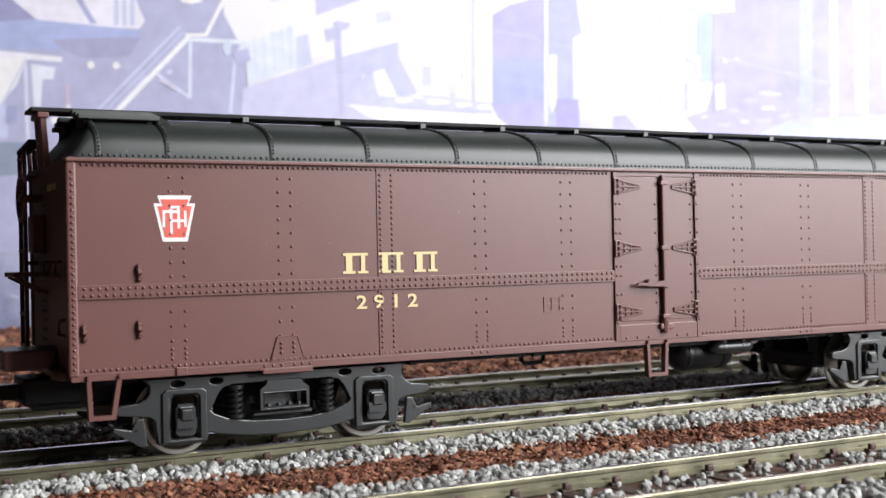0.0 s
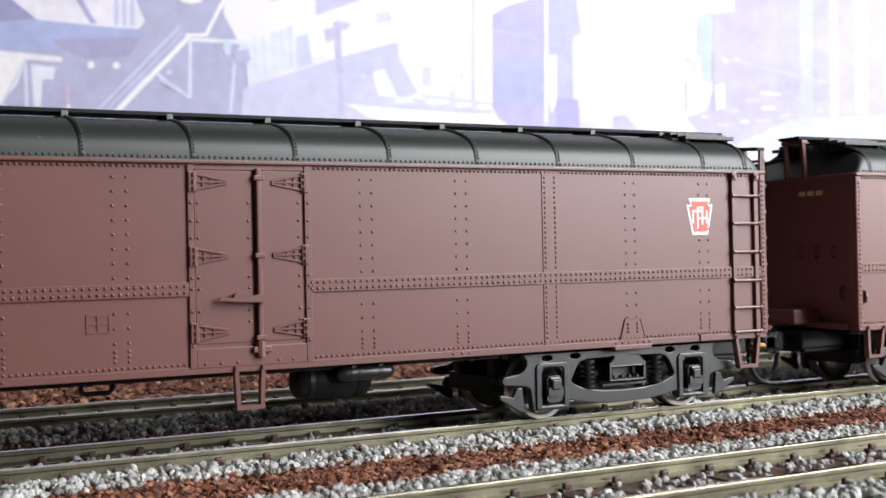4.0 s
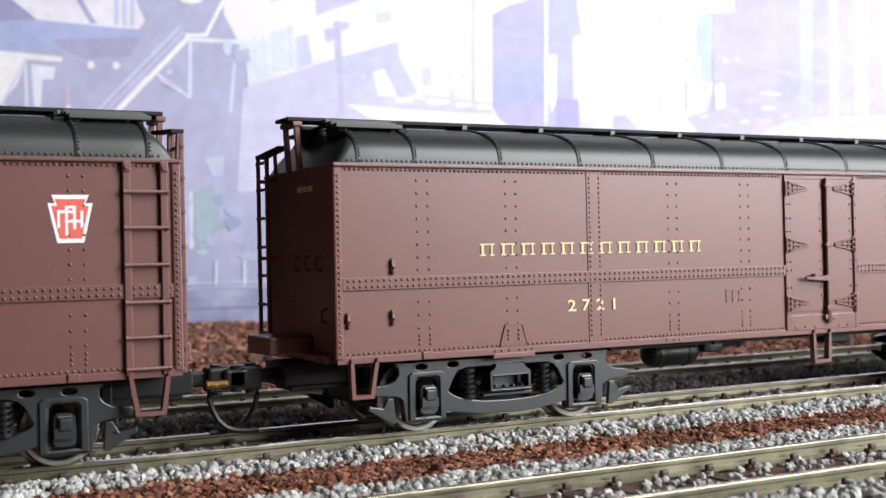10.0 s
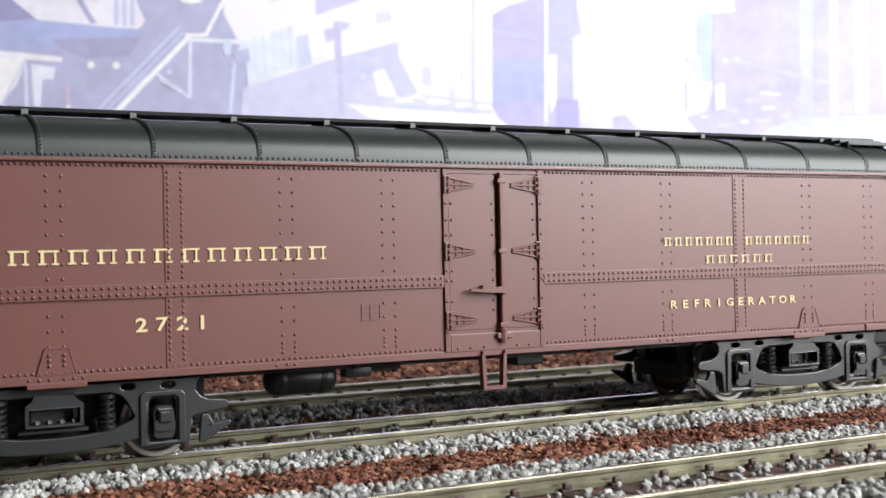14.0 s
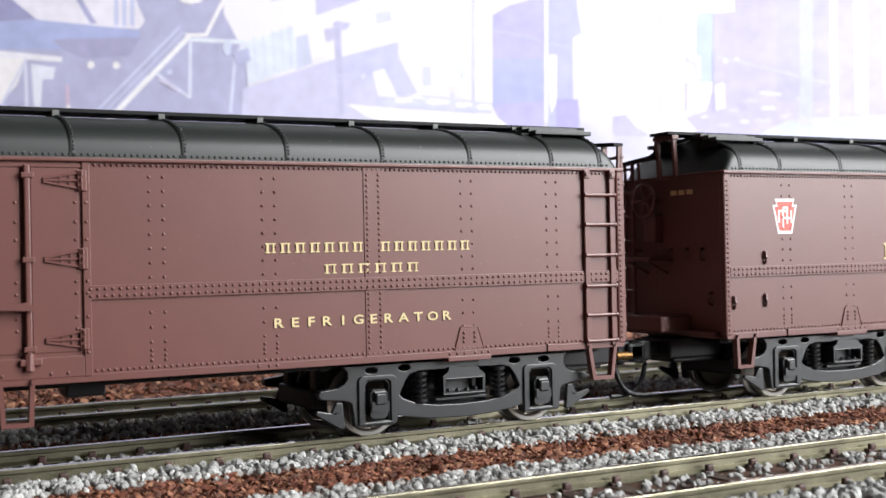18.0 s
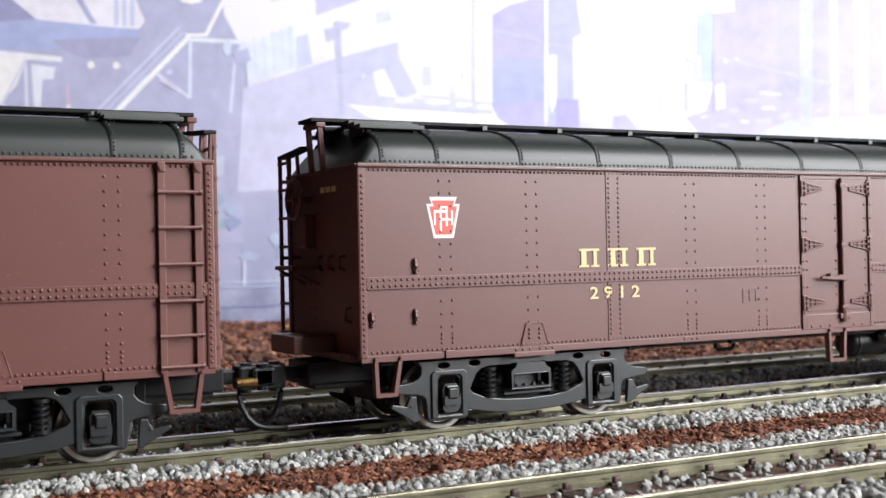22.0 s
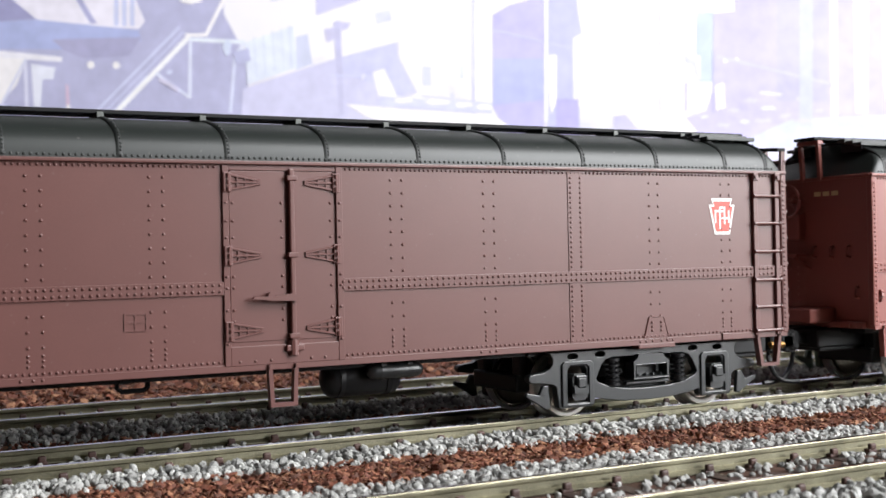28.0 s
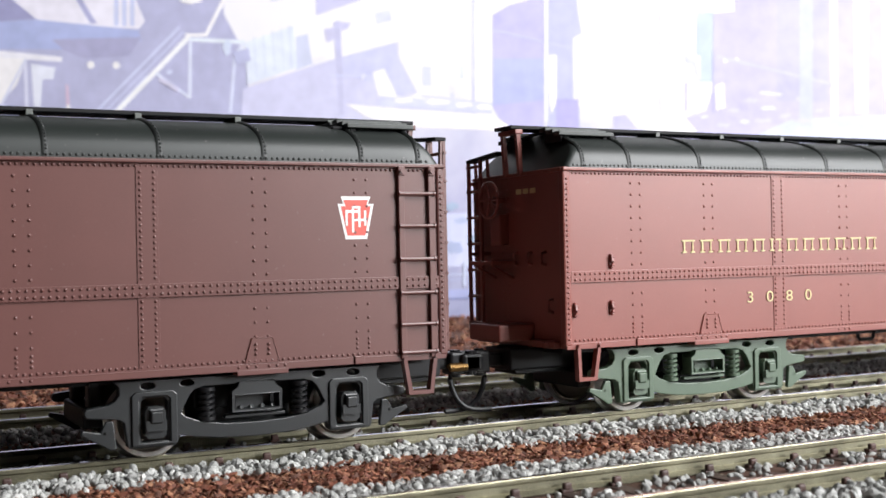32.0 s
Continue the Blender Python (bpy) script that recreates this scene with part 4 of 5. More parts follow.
ink("printed_fleck", (185, 195, 228), (-51.8, 83.2), (-54.2, 81.6), (-54.8, 79.1), (-57.5, 78.1), (-60, 80.5), (-61.1, 81.3), (-62.2, 83.5), (-61.3, 85.3), (-59.5, 87.1), (-57.2, 89), (-55.2, 86.7), (-52.8, 85.2))
ink("printed_line", (201, 209, 232), (-183.1, 29.1), (43.2, 30.3), (43.2, 29.1), (-183.2, 28))
ink("printed_line", (185, 191, 222), (-183.2, 25.7), (43.1, 26.9), (43.1, 25.7), (-183.3, 24.6))
ink("printed_line", (145, 151, 190), (-183.6, 12.9), (42.7, 14.1), (42.7, 12.9), (-183.6, 11.8))
ink("printed_post", (211, 219, 236), (-65.1, 40.9), (-63.2, 40.8), (-63.7, 24.2), (-65.6, 24.3))
ink("printed_post", (211, 219, 242), (-31.9, 39.8), (-30, 39.8), (-30.5, 23.2), (-32.4, 23.2))
ink("printed_post", (211, 219, 242), (-16.1, 39.3), (-14.2, 39.3), (-14.7, 22.7), (-16.6, 22.7))
ink("printed_post", (211, 219, 236), (-133.7, 43), (-131.8, 43), (-132.3, 26.4), (-134.2, 26.5))
ink("printed_post", (211, 219, 242), (13.3, 38.4), (15.2, 38.3), (14.7, 21.7), (12.8, 21.8))
ink("printed_post", (211, 219, 236), (-152.6, 43.6), (-150.7, 43.6), (-151.1, 27), (-153, 27))


# ---- the refrigerator cars ----
HALF, WIDE = 98.2, 14.72
SILL, EAVE = 11.9, 42.2
COLUMNS = (-83.4, -67.4, -51.1, -34.5, -18.1, 18.9, 35.3, 51.9, 68.2, 84.2)
ROOF = [(-14.72, 42.0), (-14.62, 43.1), (-14.3, 44.3), (-13.6, 45.3), (-12.6, 46.1), (-11.0, 46.9), (-8.8, 47.7), (-5.5, 48.5), (-2.2, 48.95), (0, 49.05)]
ROOF = ROOF + [(-y, z) for y, z in ROOF[-2::-1]]
SEAMS = [s * k for k in (7.7, 23.0, 38.4, 53.8, 69.1, 84.5) for s in (-1, 1)] + [-94.1, 94.1]


def roof_at(y):
    for (a, za), (b, zb) in zip(ROOF, ROOF[1:]):
        if a <= y <= b:
            return za + (zb - za) * (y - a) / (b - a)
    return 42.2


def slab_glyph(bm, x, z, w, h, y, bar):
    """One plain letter-sized block mark: a thick and a thin upright under one slab, on short feet."""
    for a, wide in ((x + w * 0.12, bar * 1.15), (x + w * 0.88 - bar * 0.75, bar * 0.75)):
        box(bm, a, a + wide, y - 0.16, y, z, z + h)
        box(bm, a - w * 0.12, a + wide + w * 0.12, y - 0.165, y - 0.005, z, z + h * 0.12)
    box(bm, x, x + w, y - 0.165, y - 0.005, z + h * 0.87, z + h)


def word_marks(name, label, parent, x0, x1, z, h, count, bar, gaps=()):
    """A row of plain block marks in place of a company's lettering; the first carries the rest."""
    step = (x1 - x0) / (count - 0.3)
    head = None
    for k in range(count):
        if k in gaps:
            continue
        bm = bmesh.new()
        slab_glyph(bm, 0, z, step * 0.70, h, -WIDE, bar)
        ob = part(name if head is None else "block_mark", bm, M_GOLD, head or parent, label if head is None else "", at=(x0 + k * step if head is None else k * step, 0, 0))
        head = head or ob


def lettered(text, x0, x1, z, h, mat, parent, bold=0.02, name="lettering"):
    """Readable characters in the built-in font, spread from x0 to x1 on the near side."""
    step = (x1 - x0) / (len(text) - 0.3)
    bm = bmesh.new()
    for k, ch in enumerate(text):
        cu = bpy.data.curves.new("letter", "FONT")
        cu.body, cu.size, cu.extrude, cu.offset, cu.resolution_u = ch, 1.0, 0.02, bold, 3
        tmp = new("letter", cu)
        me = bpy.data.meshes.new_from_object(tmp)
        bpy.data.objects.remove(tmp)
        bpy.data.curves.remove(cu)
        co = np.array([tuple(v.co) for v in me.vertices])
        lo, hi = co.min(0), co.max(0)
        sz = h / (hi[1] - lo[1])
        w = min(step * 0.72, (hi[0] - lo[0]) * sz * 1.3)
        sx = w / (hi[0] - lo[0])
        for v in me.vertices:
            v.co = Vector((x0 + k * step + (step * 0.66 - w) / 2 + (v.co.x - lo[0]) * sx, -WIDE - 0.14 - v.co.z * 1.5, z + (v.co.y - lo[1]) * sz))
        bm.from_mesh(me)
        bpy.data.meshes.remove(me)
    return part(name, bm, mat, parent)


def emblem(parent, x):
    """Keystone sign: white border, red field, a plain interlaced white mark."""
    def key(s, z0=33.8):
        pts = [(-2.45, 3.22), (2.45, 3.22), (2.0, 2.1), (2.95, 2.1), (1.75, -3.22), (-1.75, -3.22), (-2.95, 2.1), (-2.0, 2.1)]
        return [(x + a * s, z0 + b * s) for a, b in pts]
    bm = bmesh.new()
    plate(bm, key(1.0), -WIDE - 0.05, -WIDE)
    e = part("keystone_emblem", bm, M_WHITE, parent, "white-edged red keystone emblem")
    bm = bmesh.new()
    plate(bm, key(0.83), -WIDE - 0.08, -WIDE - 0.02)
    part("red_field", bm, M_CRIMSON, e, "red keystone field")
    strokes = ((-0.7, -0.35, 31.6, 35.5), (0.35, 0.7, 32.4, 35.5), (-1.75, -1.4, 32.6, 34.9), (1.3, 1.65, 32.6, 34.9), (-1.75, 0.5, 34.55, 34.95), (-0.5, 1.65, 33.3, 33.65), (-0.6, 0.7, 35.2, 35.55))
    for k, (a0, a1, z0, z1) in enumerate(strokes):
        bm = bmesh.new()
        box(bm, x + a0, x + a1, -WIDE - 0.11 - 0.01 * k, -WIDE - 0.05, z0, z1)
        part("interlaced_stroke", bm, M_WHITE, e, "plain white interlaced stroke")


def side_rivets():
    out = []
    for s in (-1, 1):
        y, nrm = s * WIDE, (0, s, 0)
        for z, step in ((13.25, 0.86), (24.28, 1.0), (23.35, 1.0), (41.1, 0.78)):
            for k in range(int(2 * HALF / step) - 2):
                x = -HALF + 1.9 + k * step
                if abs(x) < 9.2 and z > 20:
                    continue
                out.append(((x, y + s * (0.34 if 22 < z < 25 else 0.0), z), nrm))
        for c in COLUMNS:
            seam = 51 < abs(c) < 52
            zs = [39.55 - 1.98 * k for k in range(8)] + [20.8, 18.75, 16.7, 15.6, 14.9, 14.2]
            if seam:
                zs = [40.3 - 0.82 * k for k in range(19)] + [22.3 - 0.82 * k for k in range(11)]
            for z in zs:
                for d in (-0.97, 0.97):
                    out.append(((c + d, y + s * (0.12 if seam else 0.2 if 67 < abs(c) < 69 and z < 16.5 else 0.0), z), nrm))
        for z in np.arange(13.5, 40.9, 0.86):
            for e in (-1, 1):
                out.append(((e * (HALF - 0.45), y + s * 0.34, z), nrm))
        for c in (-67.4, 68.2):
            for d in (-3.6, -2.3, -0.97, 0.97, 2.2, 3.4):
                out.append(((c + d, y + s * 0.22, 12.4), nrm))
        for x in (-34.9 - 1.6, -34.9, -34.9 + 1.2, 34.9 - 1.6, 34.9, 34.9 + 1.2):
            out.append(((x, y + s * 0.22, 12.4), nrm))
    for x, y in ((-8.25, 0.35), (9.3, 0.35), (-7.2, 0.14), (0.2, 0.14), (7.9, 0.14)):
        for z in (36.0, 33.4, 31.0, 25.4, 23.8, 20.6, 15.8 if x > 8 or x < -8 else 19.0):
            out.append(((x, -WIDE - y, z), (0, -1, 0)))
    for x in (-6.5, -4.2, -1.8, 4.4, 6.6):
        out.append(((x, -WIDE - 0.3, 13.2), (0, -1, 0)))
    return out


def end_rivets():
    out = []
    for s in (-1, 1):
        for z in np.arange(14, 41, 1.4):
            for y in (3.0, 5.0):
                out.append(((s * HALF, y, z), (s, 0, 0)))
    return out


CACHE = {}


def cached(key, make, mat, smooth=False):
    full = (key, mat.name)
    if full not in CACHE:
        made = make()
        CACHE[full] = made if isinstance(made, bpy.types.Mesh) else mesh_of(key, made, mat, smooth)
    return CACHE[full]


def shape(fn):
    """Lets a plain function fill a fresh bmesh."""
    def made():
        bm = bmesh.new()
        fn(bm)
        return bm
    return made


def sub_mesh_body(bm):
    box(bm, -HALF, HALF, -WIDE, WIDE, SILL, EAVE, 0.25)


def mesh_roof(bm):
    """Arched sheet closed by a plane end that leans inward."""
    def end(inset, k):
        return [(-HALF + 0.25 + inset + (z - 42.0) * 0.7, y * k, 42.0 + (z - 42.0) * (k + 0.004)) for y, z in ROOF]
    near = [end(0.0, 0.95), end(0.2, 0.975), end(0.6, 0.992), end(1.2, 1.0), [(-HALF + 7.0, y, z) for y, z in ROOF]]
    loft(bm, near + [[(-x, y, z) for x, y, z in sec] for sec in near[::-1]])
    bm.faces.new([bm.verts.new((x, y, 41.98)) for x, y in ((-HALF, -WIDE), (HALF, -WIDE), (HALF, WIDE), (-HALF, WIDE))])


def mesh_seam(bm):
    """Half-round cap that covers a joint of the roof sheets."""
    secs = []
    for x, lift in ((-0.46, -0.2), (-0.42, 0.10), (-0.24, 0.26), (0.0, 0.32), (0.24, 0.26), (0.42, 0.10), (0.46, -0.2)):
        secs.append([(x, y * (1 + lift * 0.012), z + lift) for y, z in ROOF])
    loft(bm, secs, caps=False)


def seam_rivets():
    spots = []
    for y, ny, nz in ((-14.70, 1, 0.1), (-14.63, 1, 0.1), (-14.52, 1, 0.2), (-14.38, 1, 0.35), (-14.1, 1, 0.5), (-13.75, 1, 0.8), (-13.3, 1, 1), (-12.3, 0.7, 1), (-11.1, 0.5, 1), (-9.8, 0.4, 1), (-8.4, 0.3, 1), (-6.9, 0.2, 1)):
        for s in (-1, 1):
            spots.append(((0.2, s * -y * 1.0035, roof_at(y) + 0.26), (0.3, s * ny, nz)))
    return spots


def hinge(bm, s, z):
    """Strap hinge: a riveted butt on the frame and a tapered three-ribbed strap; s is the side that it points to."""
    y = -WIDE
    box(bm, -0.7 if s > 0 else -0.5, 0.5 if s > 0 else 0.7, y - 0.55, y, z - 1.45, z + 1.45, 0.12)
    for dz in (-0.95, 0.0, 0.95):
        rod(bm, (0, y - 0.62, z + dz - 0.3), (0, y - 0.62, z + dz + 0.3), 0.22, 6)
    for a, b in ((1.05, 0.22), (0.0, 0.0), (-1.05, -0.22)):
        rod(bm, (s * 0.4, y - 0.26, z + a), (s * 4.9, y - 0.24, z + b), 0.19, 6)
    for t in (0.3, 0.55, 0.8):
        h = 1.05 - 0.83 * t
        box(bm, s * 4.9 * t - 0.1, s * 4.9 * t + 0.1, y - 0.36, y - 0.1, z - h, z + h)


def holed_plate(bm, outer, holes, y0, y1):
    """A plate in x and z with holes through it."""
    for y in (y0, y1):
        edges = []
        for loop in [outer] + holes:
            vs = [bm.verts.new((x, y, z)) for x, z in loop]
            edges += [bm.edges.new((vs[k], vs[(k + 1) % len(vs)])) for k in range(len(vs))]
        bmesh.ops.triangle_fill(bm, use_beauty=True, use_dissolve=False, edges=edges, normal=(0, 1, 0))
    for loop in [outer] + holes:
        near = [bm.verts.new((x, y0, z)) for x, z in loop]
        far = [bm.verts.new((x, y1, z)) for x, z in loop]
        for k in range(len(loop)):
            j = (k + 1) % len(loop)
            bm.faces.new((near[k], near[j], far[j], far[k]))
    bmesh.ops.remove_doubles(bm, verts=bm.verts, dist=0.001)


def oval(cx, cz, rx, rz, n=12):
    return [(cx + rx * math.cos(k * math.tau / n), cz + rz * math.sin(k * math.tau / n)) for k in range(n)]


def soften(bm, size):
    """Round the hard edges of a casting."""
    edges = [e for e in bm.edges if len(e.link_faces) == 2 and e.calc_face_angle(0.0) > 0.7]
    bmesh.ops.bevel(bm, geom=edges, offset=size, segments=2, affect="EDGES", profile=0.5, clamp_overlap=True)


def truck_sideframe(bm, s):
    """One cast side frame: pierced top bar, two pedestals, dished equaliser, end arms and brake hangers."""
    y0, y1 = s * 12.9, s * 11.3
    half = [(20.3, 11.3), (19.6, 10.4), (19.6, 9.4), (20.2, 8.6), (21.2, 8.1), (24.0, 7.8), (24.3, 7.4), (24.3, 6.9), (23.9, 6.5), (20.9, 6.2), (19.6, 6.0), (18.9, 5.5), (18.5, 2.2), (18.2, 1.9), (11.9, 1.9), (11.5, 2.2), (11.2, 3.3), (9.0, 2.8), (5.0, 2.3), (0.0, 2.15)]
    outer = half + [(-x, z) for x, z in half[-2::-1]]
    win = [(0, 9.9), (7.6, 9.9), (9.0, 9.5), (9.8, 8.6), (10.6, 7.0), (10.9, 6.4), (10.3, 5.8), (8.0, 4.9), (4.5, 4.4), (0, 4.25)]
    win = win + [(-x, z) for x, z in win[-2:0:-1]]
    holes = [win]
    for e in (-1, 1):
        c = e * 14.75
        holes.append([(c - 1.9, 2.7), (c + 1.9, 2.7), (c + 1.9, 8.2), (c + 1.4, 8.8), (c - 1.4, 8.8), (c - 1.9, 8.2)])
        holes.append(oval(e * 10.0, 10.55, 1.05, 0.5))
        holes.append(oval(e * 15.6, 10.45, 1.05, 0.5))
    holed_plate(bm, outer, holes, y0, y1)
    for e in (-1, 1):
        c = e * 14.75
        holed_plate(bm, [(c - 3.2, 2.2), (c + 3.2, 2.2), (c + 3.2, 9.2), (c + 2.6, 9.7), (c - 2.6, 9.7), (c - 3.2, 9.2)],
                    [[(c - 2.2, 2.6), (c + 2.2, 2.6), (c + 2.2, 8.6), (c + 1.7, 9.0), (c - 1.7, 9.0), (c - 2.2, 8.6)]], s * 13.25, s * 12.7)
        plate(bm, [(e * 20.0, 2.0), (e * 20.4, 5.9), (e * 21.4, 5.9), (e * 22.2, 4.4), (e * 24.6, 4.9), (e * 24.8, 4.3), (e * 22.4, 2.9), (e * 20.8, 1.9)], s * 12.7, s * 11.9)
        rod(bm, (e * 21.6, s * 12.2, 4.3), (e * 21.6, s * 12.7, 4.3), 0.35, 8)
    bmesh.ops.recalc_face_normals(bm, faces=bm.faces)
    soften(bm, 0.16)


def truck_bolster(bm):
    for s in (-1, 1):
        holed_plate(bm, [(-2.6, 10.2), (2.6, 10.2), (2.9, 9.6), (3.7, 8.9), (3.8, 6.0), (-3.8, 6.0), (-3.7, 8.9), (-2.9, 9.6)],
                    [[(-3.3, 6.35), (3.3, 6.35), (3.3, 8.4), (-3.3, 8.4)]], s * 14.0, s * 11.6)
        box(bm, -4.6, 4.6, min(s * 11.8, s * 12.9), max(s * 11.8, s * 12.9), 5.0, 5.5, 0.1)
        for k in range(4):
            rod(bm, (-2.5 + 1.6 * k, s * 12.7, 6.2), (-2.1 + 1.6 * k, s * 13.3, 6.5), 0.45, 8)
    soften(bm, 0.1)
    box(bm, -2.9, 2.9, -11.6, 11.6, 5.6, 9.4, 0.3)


def coil(bm):
    pts = []
    for k in range(49):
        a = k * math.tau / 10
        pts.append((1.0 * math.cos(a), 1.0 * math.sin(a), k * 3.9 / 48))
    tube(bm, pts, 0.30, 5)
    rod(bm, (0, 0, -0.4), (0, 0, 0.1), 1.35, 12)
    rod(bm, (0, 0, 3.8), (0, 0, 4.3), 1.3, 12)
    rod(bm, (0, 0, 0), (0, 0, 4), 0.6, 10)


def journal(bm, s):
    plate(bm, [(-1.35, 3.7), (-0.9, 3.3), (0.9, 3.3), (1.35, 3.7), (1.3, 6.9), (0.9, 7.5), (-0.9, 7.5), (-1.3, 6.9)], s * 13.6, s * 11.2)
    plate(bm, [(-1.3, 4.4), (1.3, 4.4), (1.3, 5.6), (-1.3, 5.6)], s * 14.2, s * 13.5)
    box(bm, -0.85, 0.85, min(s * 13.5, s * 14.5), max(s * 13.5, s * 14.5), 5.3, 7.0, 0.22)
    soften(bm, 0.14)
    rod(bm, (-0.9, s * 13.9, 7.15), (0.9, s * 13.9, 7.15), 0.25, 8)


def wheel_disc(bm, s):
    prof = [(0.0, 6.3), (3.6, 6.5), (4.4, 6.8), (4.6, 7.4), (5.1, 7.3), (4.7, 9.6), (4.4, 9.6), (4.2, 9.1), (1.6, 8.6), (1.3, 10.2), (0.0, 10.2)]
    rings = []
    for r, y in prof:
        rings.append([bm.verts.new((max(r, 0.02) * math.cos(k * math.tau / 32), s * y, max(r, 0.02) * math.sin(k * math.tau / 32))) for k in range(32)])
    for a, b in zip(rings, rings[1:]):
        for k in range(32):
            bm.faces.new((a[k], a[(k + 1) % 32], b[(k + 1) % 32], b[k]))


def wheel_tread(bm, s):
    prof = [(4.5, 9.65), (4.6, 9.75), (5.15, 9.72), (5.24, 9.6), (5.27, 8.0), (5.4, 7.55), (5.95, 7.2), (5.9, 6.8), (5.3, 6.7)]
    rings = []
    for r, y in prof:
        rings.append([bm.verts.new((r * math.cos(k * math.tau / 40), s * y, r * math.sin(k * math.tau / 40))) for k in range(40)])
    for a, b in zip(rings, rings[1:]):
        for k in range(40):
            bm.faces.new((a[k], a[(k + 1) % 40], b[(k + 1) % 40], b[k]))


WHEELSETS = []


def wheelset_mesh():
    """Axle, two wheel discs and their bright treads in one mesh."""
    bm = bmesh.new()
    rod(bm, (0, -13, 0), (0, 13, 0), 0.9, 12)
    for s in (-1, 1):
        wheel_disc(bm, s)
    dark = len(bm.faces)
    for s in (-1, 1):
        wheel_tread(bm, s)
    bm.faces.ensure_lookup_table()
    for k in range(dark, len(bm.faces)):
        bm.faces[k].material_index = 1
    me = mesh_of("wheelset", bm, M_WHEEL, True)
    me.materials.append(M_TREAD)
    return me


def truck(car, x, mat, label):
    t = part("truck", cached("truck_bolster", shape(truck_bolster), mat), None, car, label, at=(x, 0, 0))
    part("transom", cached("transom", shape(lambda b: [box(b, -8.4, 8.4, -10.3, 10.3, 6.4, 10.6, 0.3), box(b, -6.4, 6.4, -9.8, 9.8, 3.4, 6.5, 0.3)]), M_BLACK), None, t, "black cross piece between the side frames")
    def beam(b, e):
        box(b, min(e * 20.6, e * 23.4), max(e * 20.6, e * 23.4), -7.4, 7.4, 4.4, 7.4, 0.4)
        for y in (-6.0, 6.0):
            box(b, min(e * 20.9, e * 22.6), max(e * 20.9, e * 22.6), y - 1.3, y + 1.3, 7.0, 11.0, 0.3)
    for e in (-1, 1):
        part("brake_beam", cached("brake_beam_%d" % e, shape(lambda b: beam(b, e)), M_BLACK), None, t, "black brake beam hung beside the wheels")
    for s in (-1, 1):
        side = "near" if s < 0 else "far"
        part("side_frame", cached("side_frame_" + side, shape(lambda b: truck_sideframe(b, s)), mat), None, t)
        for e in (-1, 1):
            part("coil_spring", cached("coil_spring", shape(coil), M_BLACK if mat is M_TRUCK else mat, True), None, t, at=(e * 7.1, s * 12.2, 5.4))
            part("journal_box", cached("journal_" + side, shape(lambda b: journal(b, s)), mat), None, t, at=(e * 14.75, 0, 0))
    for e in (-1, 1):
        w = part("wheelset", cached("wheelset", wheelset_mesh, M_WHEEL), None, t, "dark metal wheels with bright treads", at=(e * 14.75, 0, 5.27))
        WHEELSETS.append((w, e * 14.75 * MM, 5.27 * MM))


def coupler(car, e):
    """Knuckle coupler in its box, with a bent trip pin and a gold spring."""
    c = e * HALF

    def draft(b):
        box(b, min(c - e * 18, c + e * 4.6), max(c - e * 18, c + e * 4.6), -4.4, 4.4, 7.9, 11.7, 0.35)
        box(b, min(c - e * 16, c + e * 3.2), max(c - e * 16, c + e * 3.2), -3.6, 3.6, 7.1, 8.0, 0.25)
        box(b, min(c + e * 4, c + e * 8.0), max(c + e * 4, c + e * 8.0), -1.5, 1.5, 8.6, 10.8, 0.3)

    def knuckle(b):
        box(b, min(c + e * 7.4, c + e * 12.2), max(c + e * 7.4, c + e * 12.2), -2.6, 0.9, 7.7, 11.5, 0.5)
        box(b, min(c + e * 9.6, c + e * 13.4), max(c + e * 9.6, c + e * 13.4), -3.5, -1.2, 8.1, 11.2, 0.6)
        rod(b, (c + e * 9.0, -1.2, 7.2), (c + e * 9.0, -1.2, 11.8), 0.9, 10)
        rod(b, (c + e * 11.6, -2.6, 7.6), (c + e * 11.6, -2.6, 11.6), 0.7, 10)

    def pin(b):
        bend = ((8.0, 8.8), (7.9, 6.8), (8.3, 4.9), (9.2, 3.2), (10.4, 2.1), (11.8, 1.6), (13.6, 1.4), (15.4, 1.4))
        pts = [(c + e * x, -1.2 - 0.7 * k / 7 * (1 if e > 0 else -1), z) for k, (x, z) in enumerate(bend)]
        tube(b, pts, 0.46, 8)

    part("draft_box", shape(draft)(), M_BLACK, car, "black coupler box", smooth=False)
    k = part("coupler", shape(knuckle)(), M_BLACK, car, "black knuckle coupler")
    part("trip_pin", shape(pin)(), M_BLACK, k, "bent black wire trip pin", smooth=True)
    if e > 0:
        bm = bmesh.new()
        tube(bm, [(c + e * (6.9 + 3.4 * i / 90), -3.0 + 0.62 * math.cos(i * math.tau / 8), 9.0 + 0.62 * math.sin(i * math.tau / 8)) for i in range(91)], 0.14, 5)
        part("spring", bm, M_BRASS, k, "small gold coil spring")


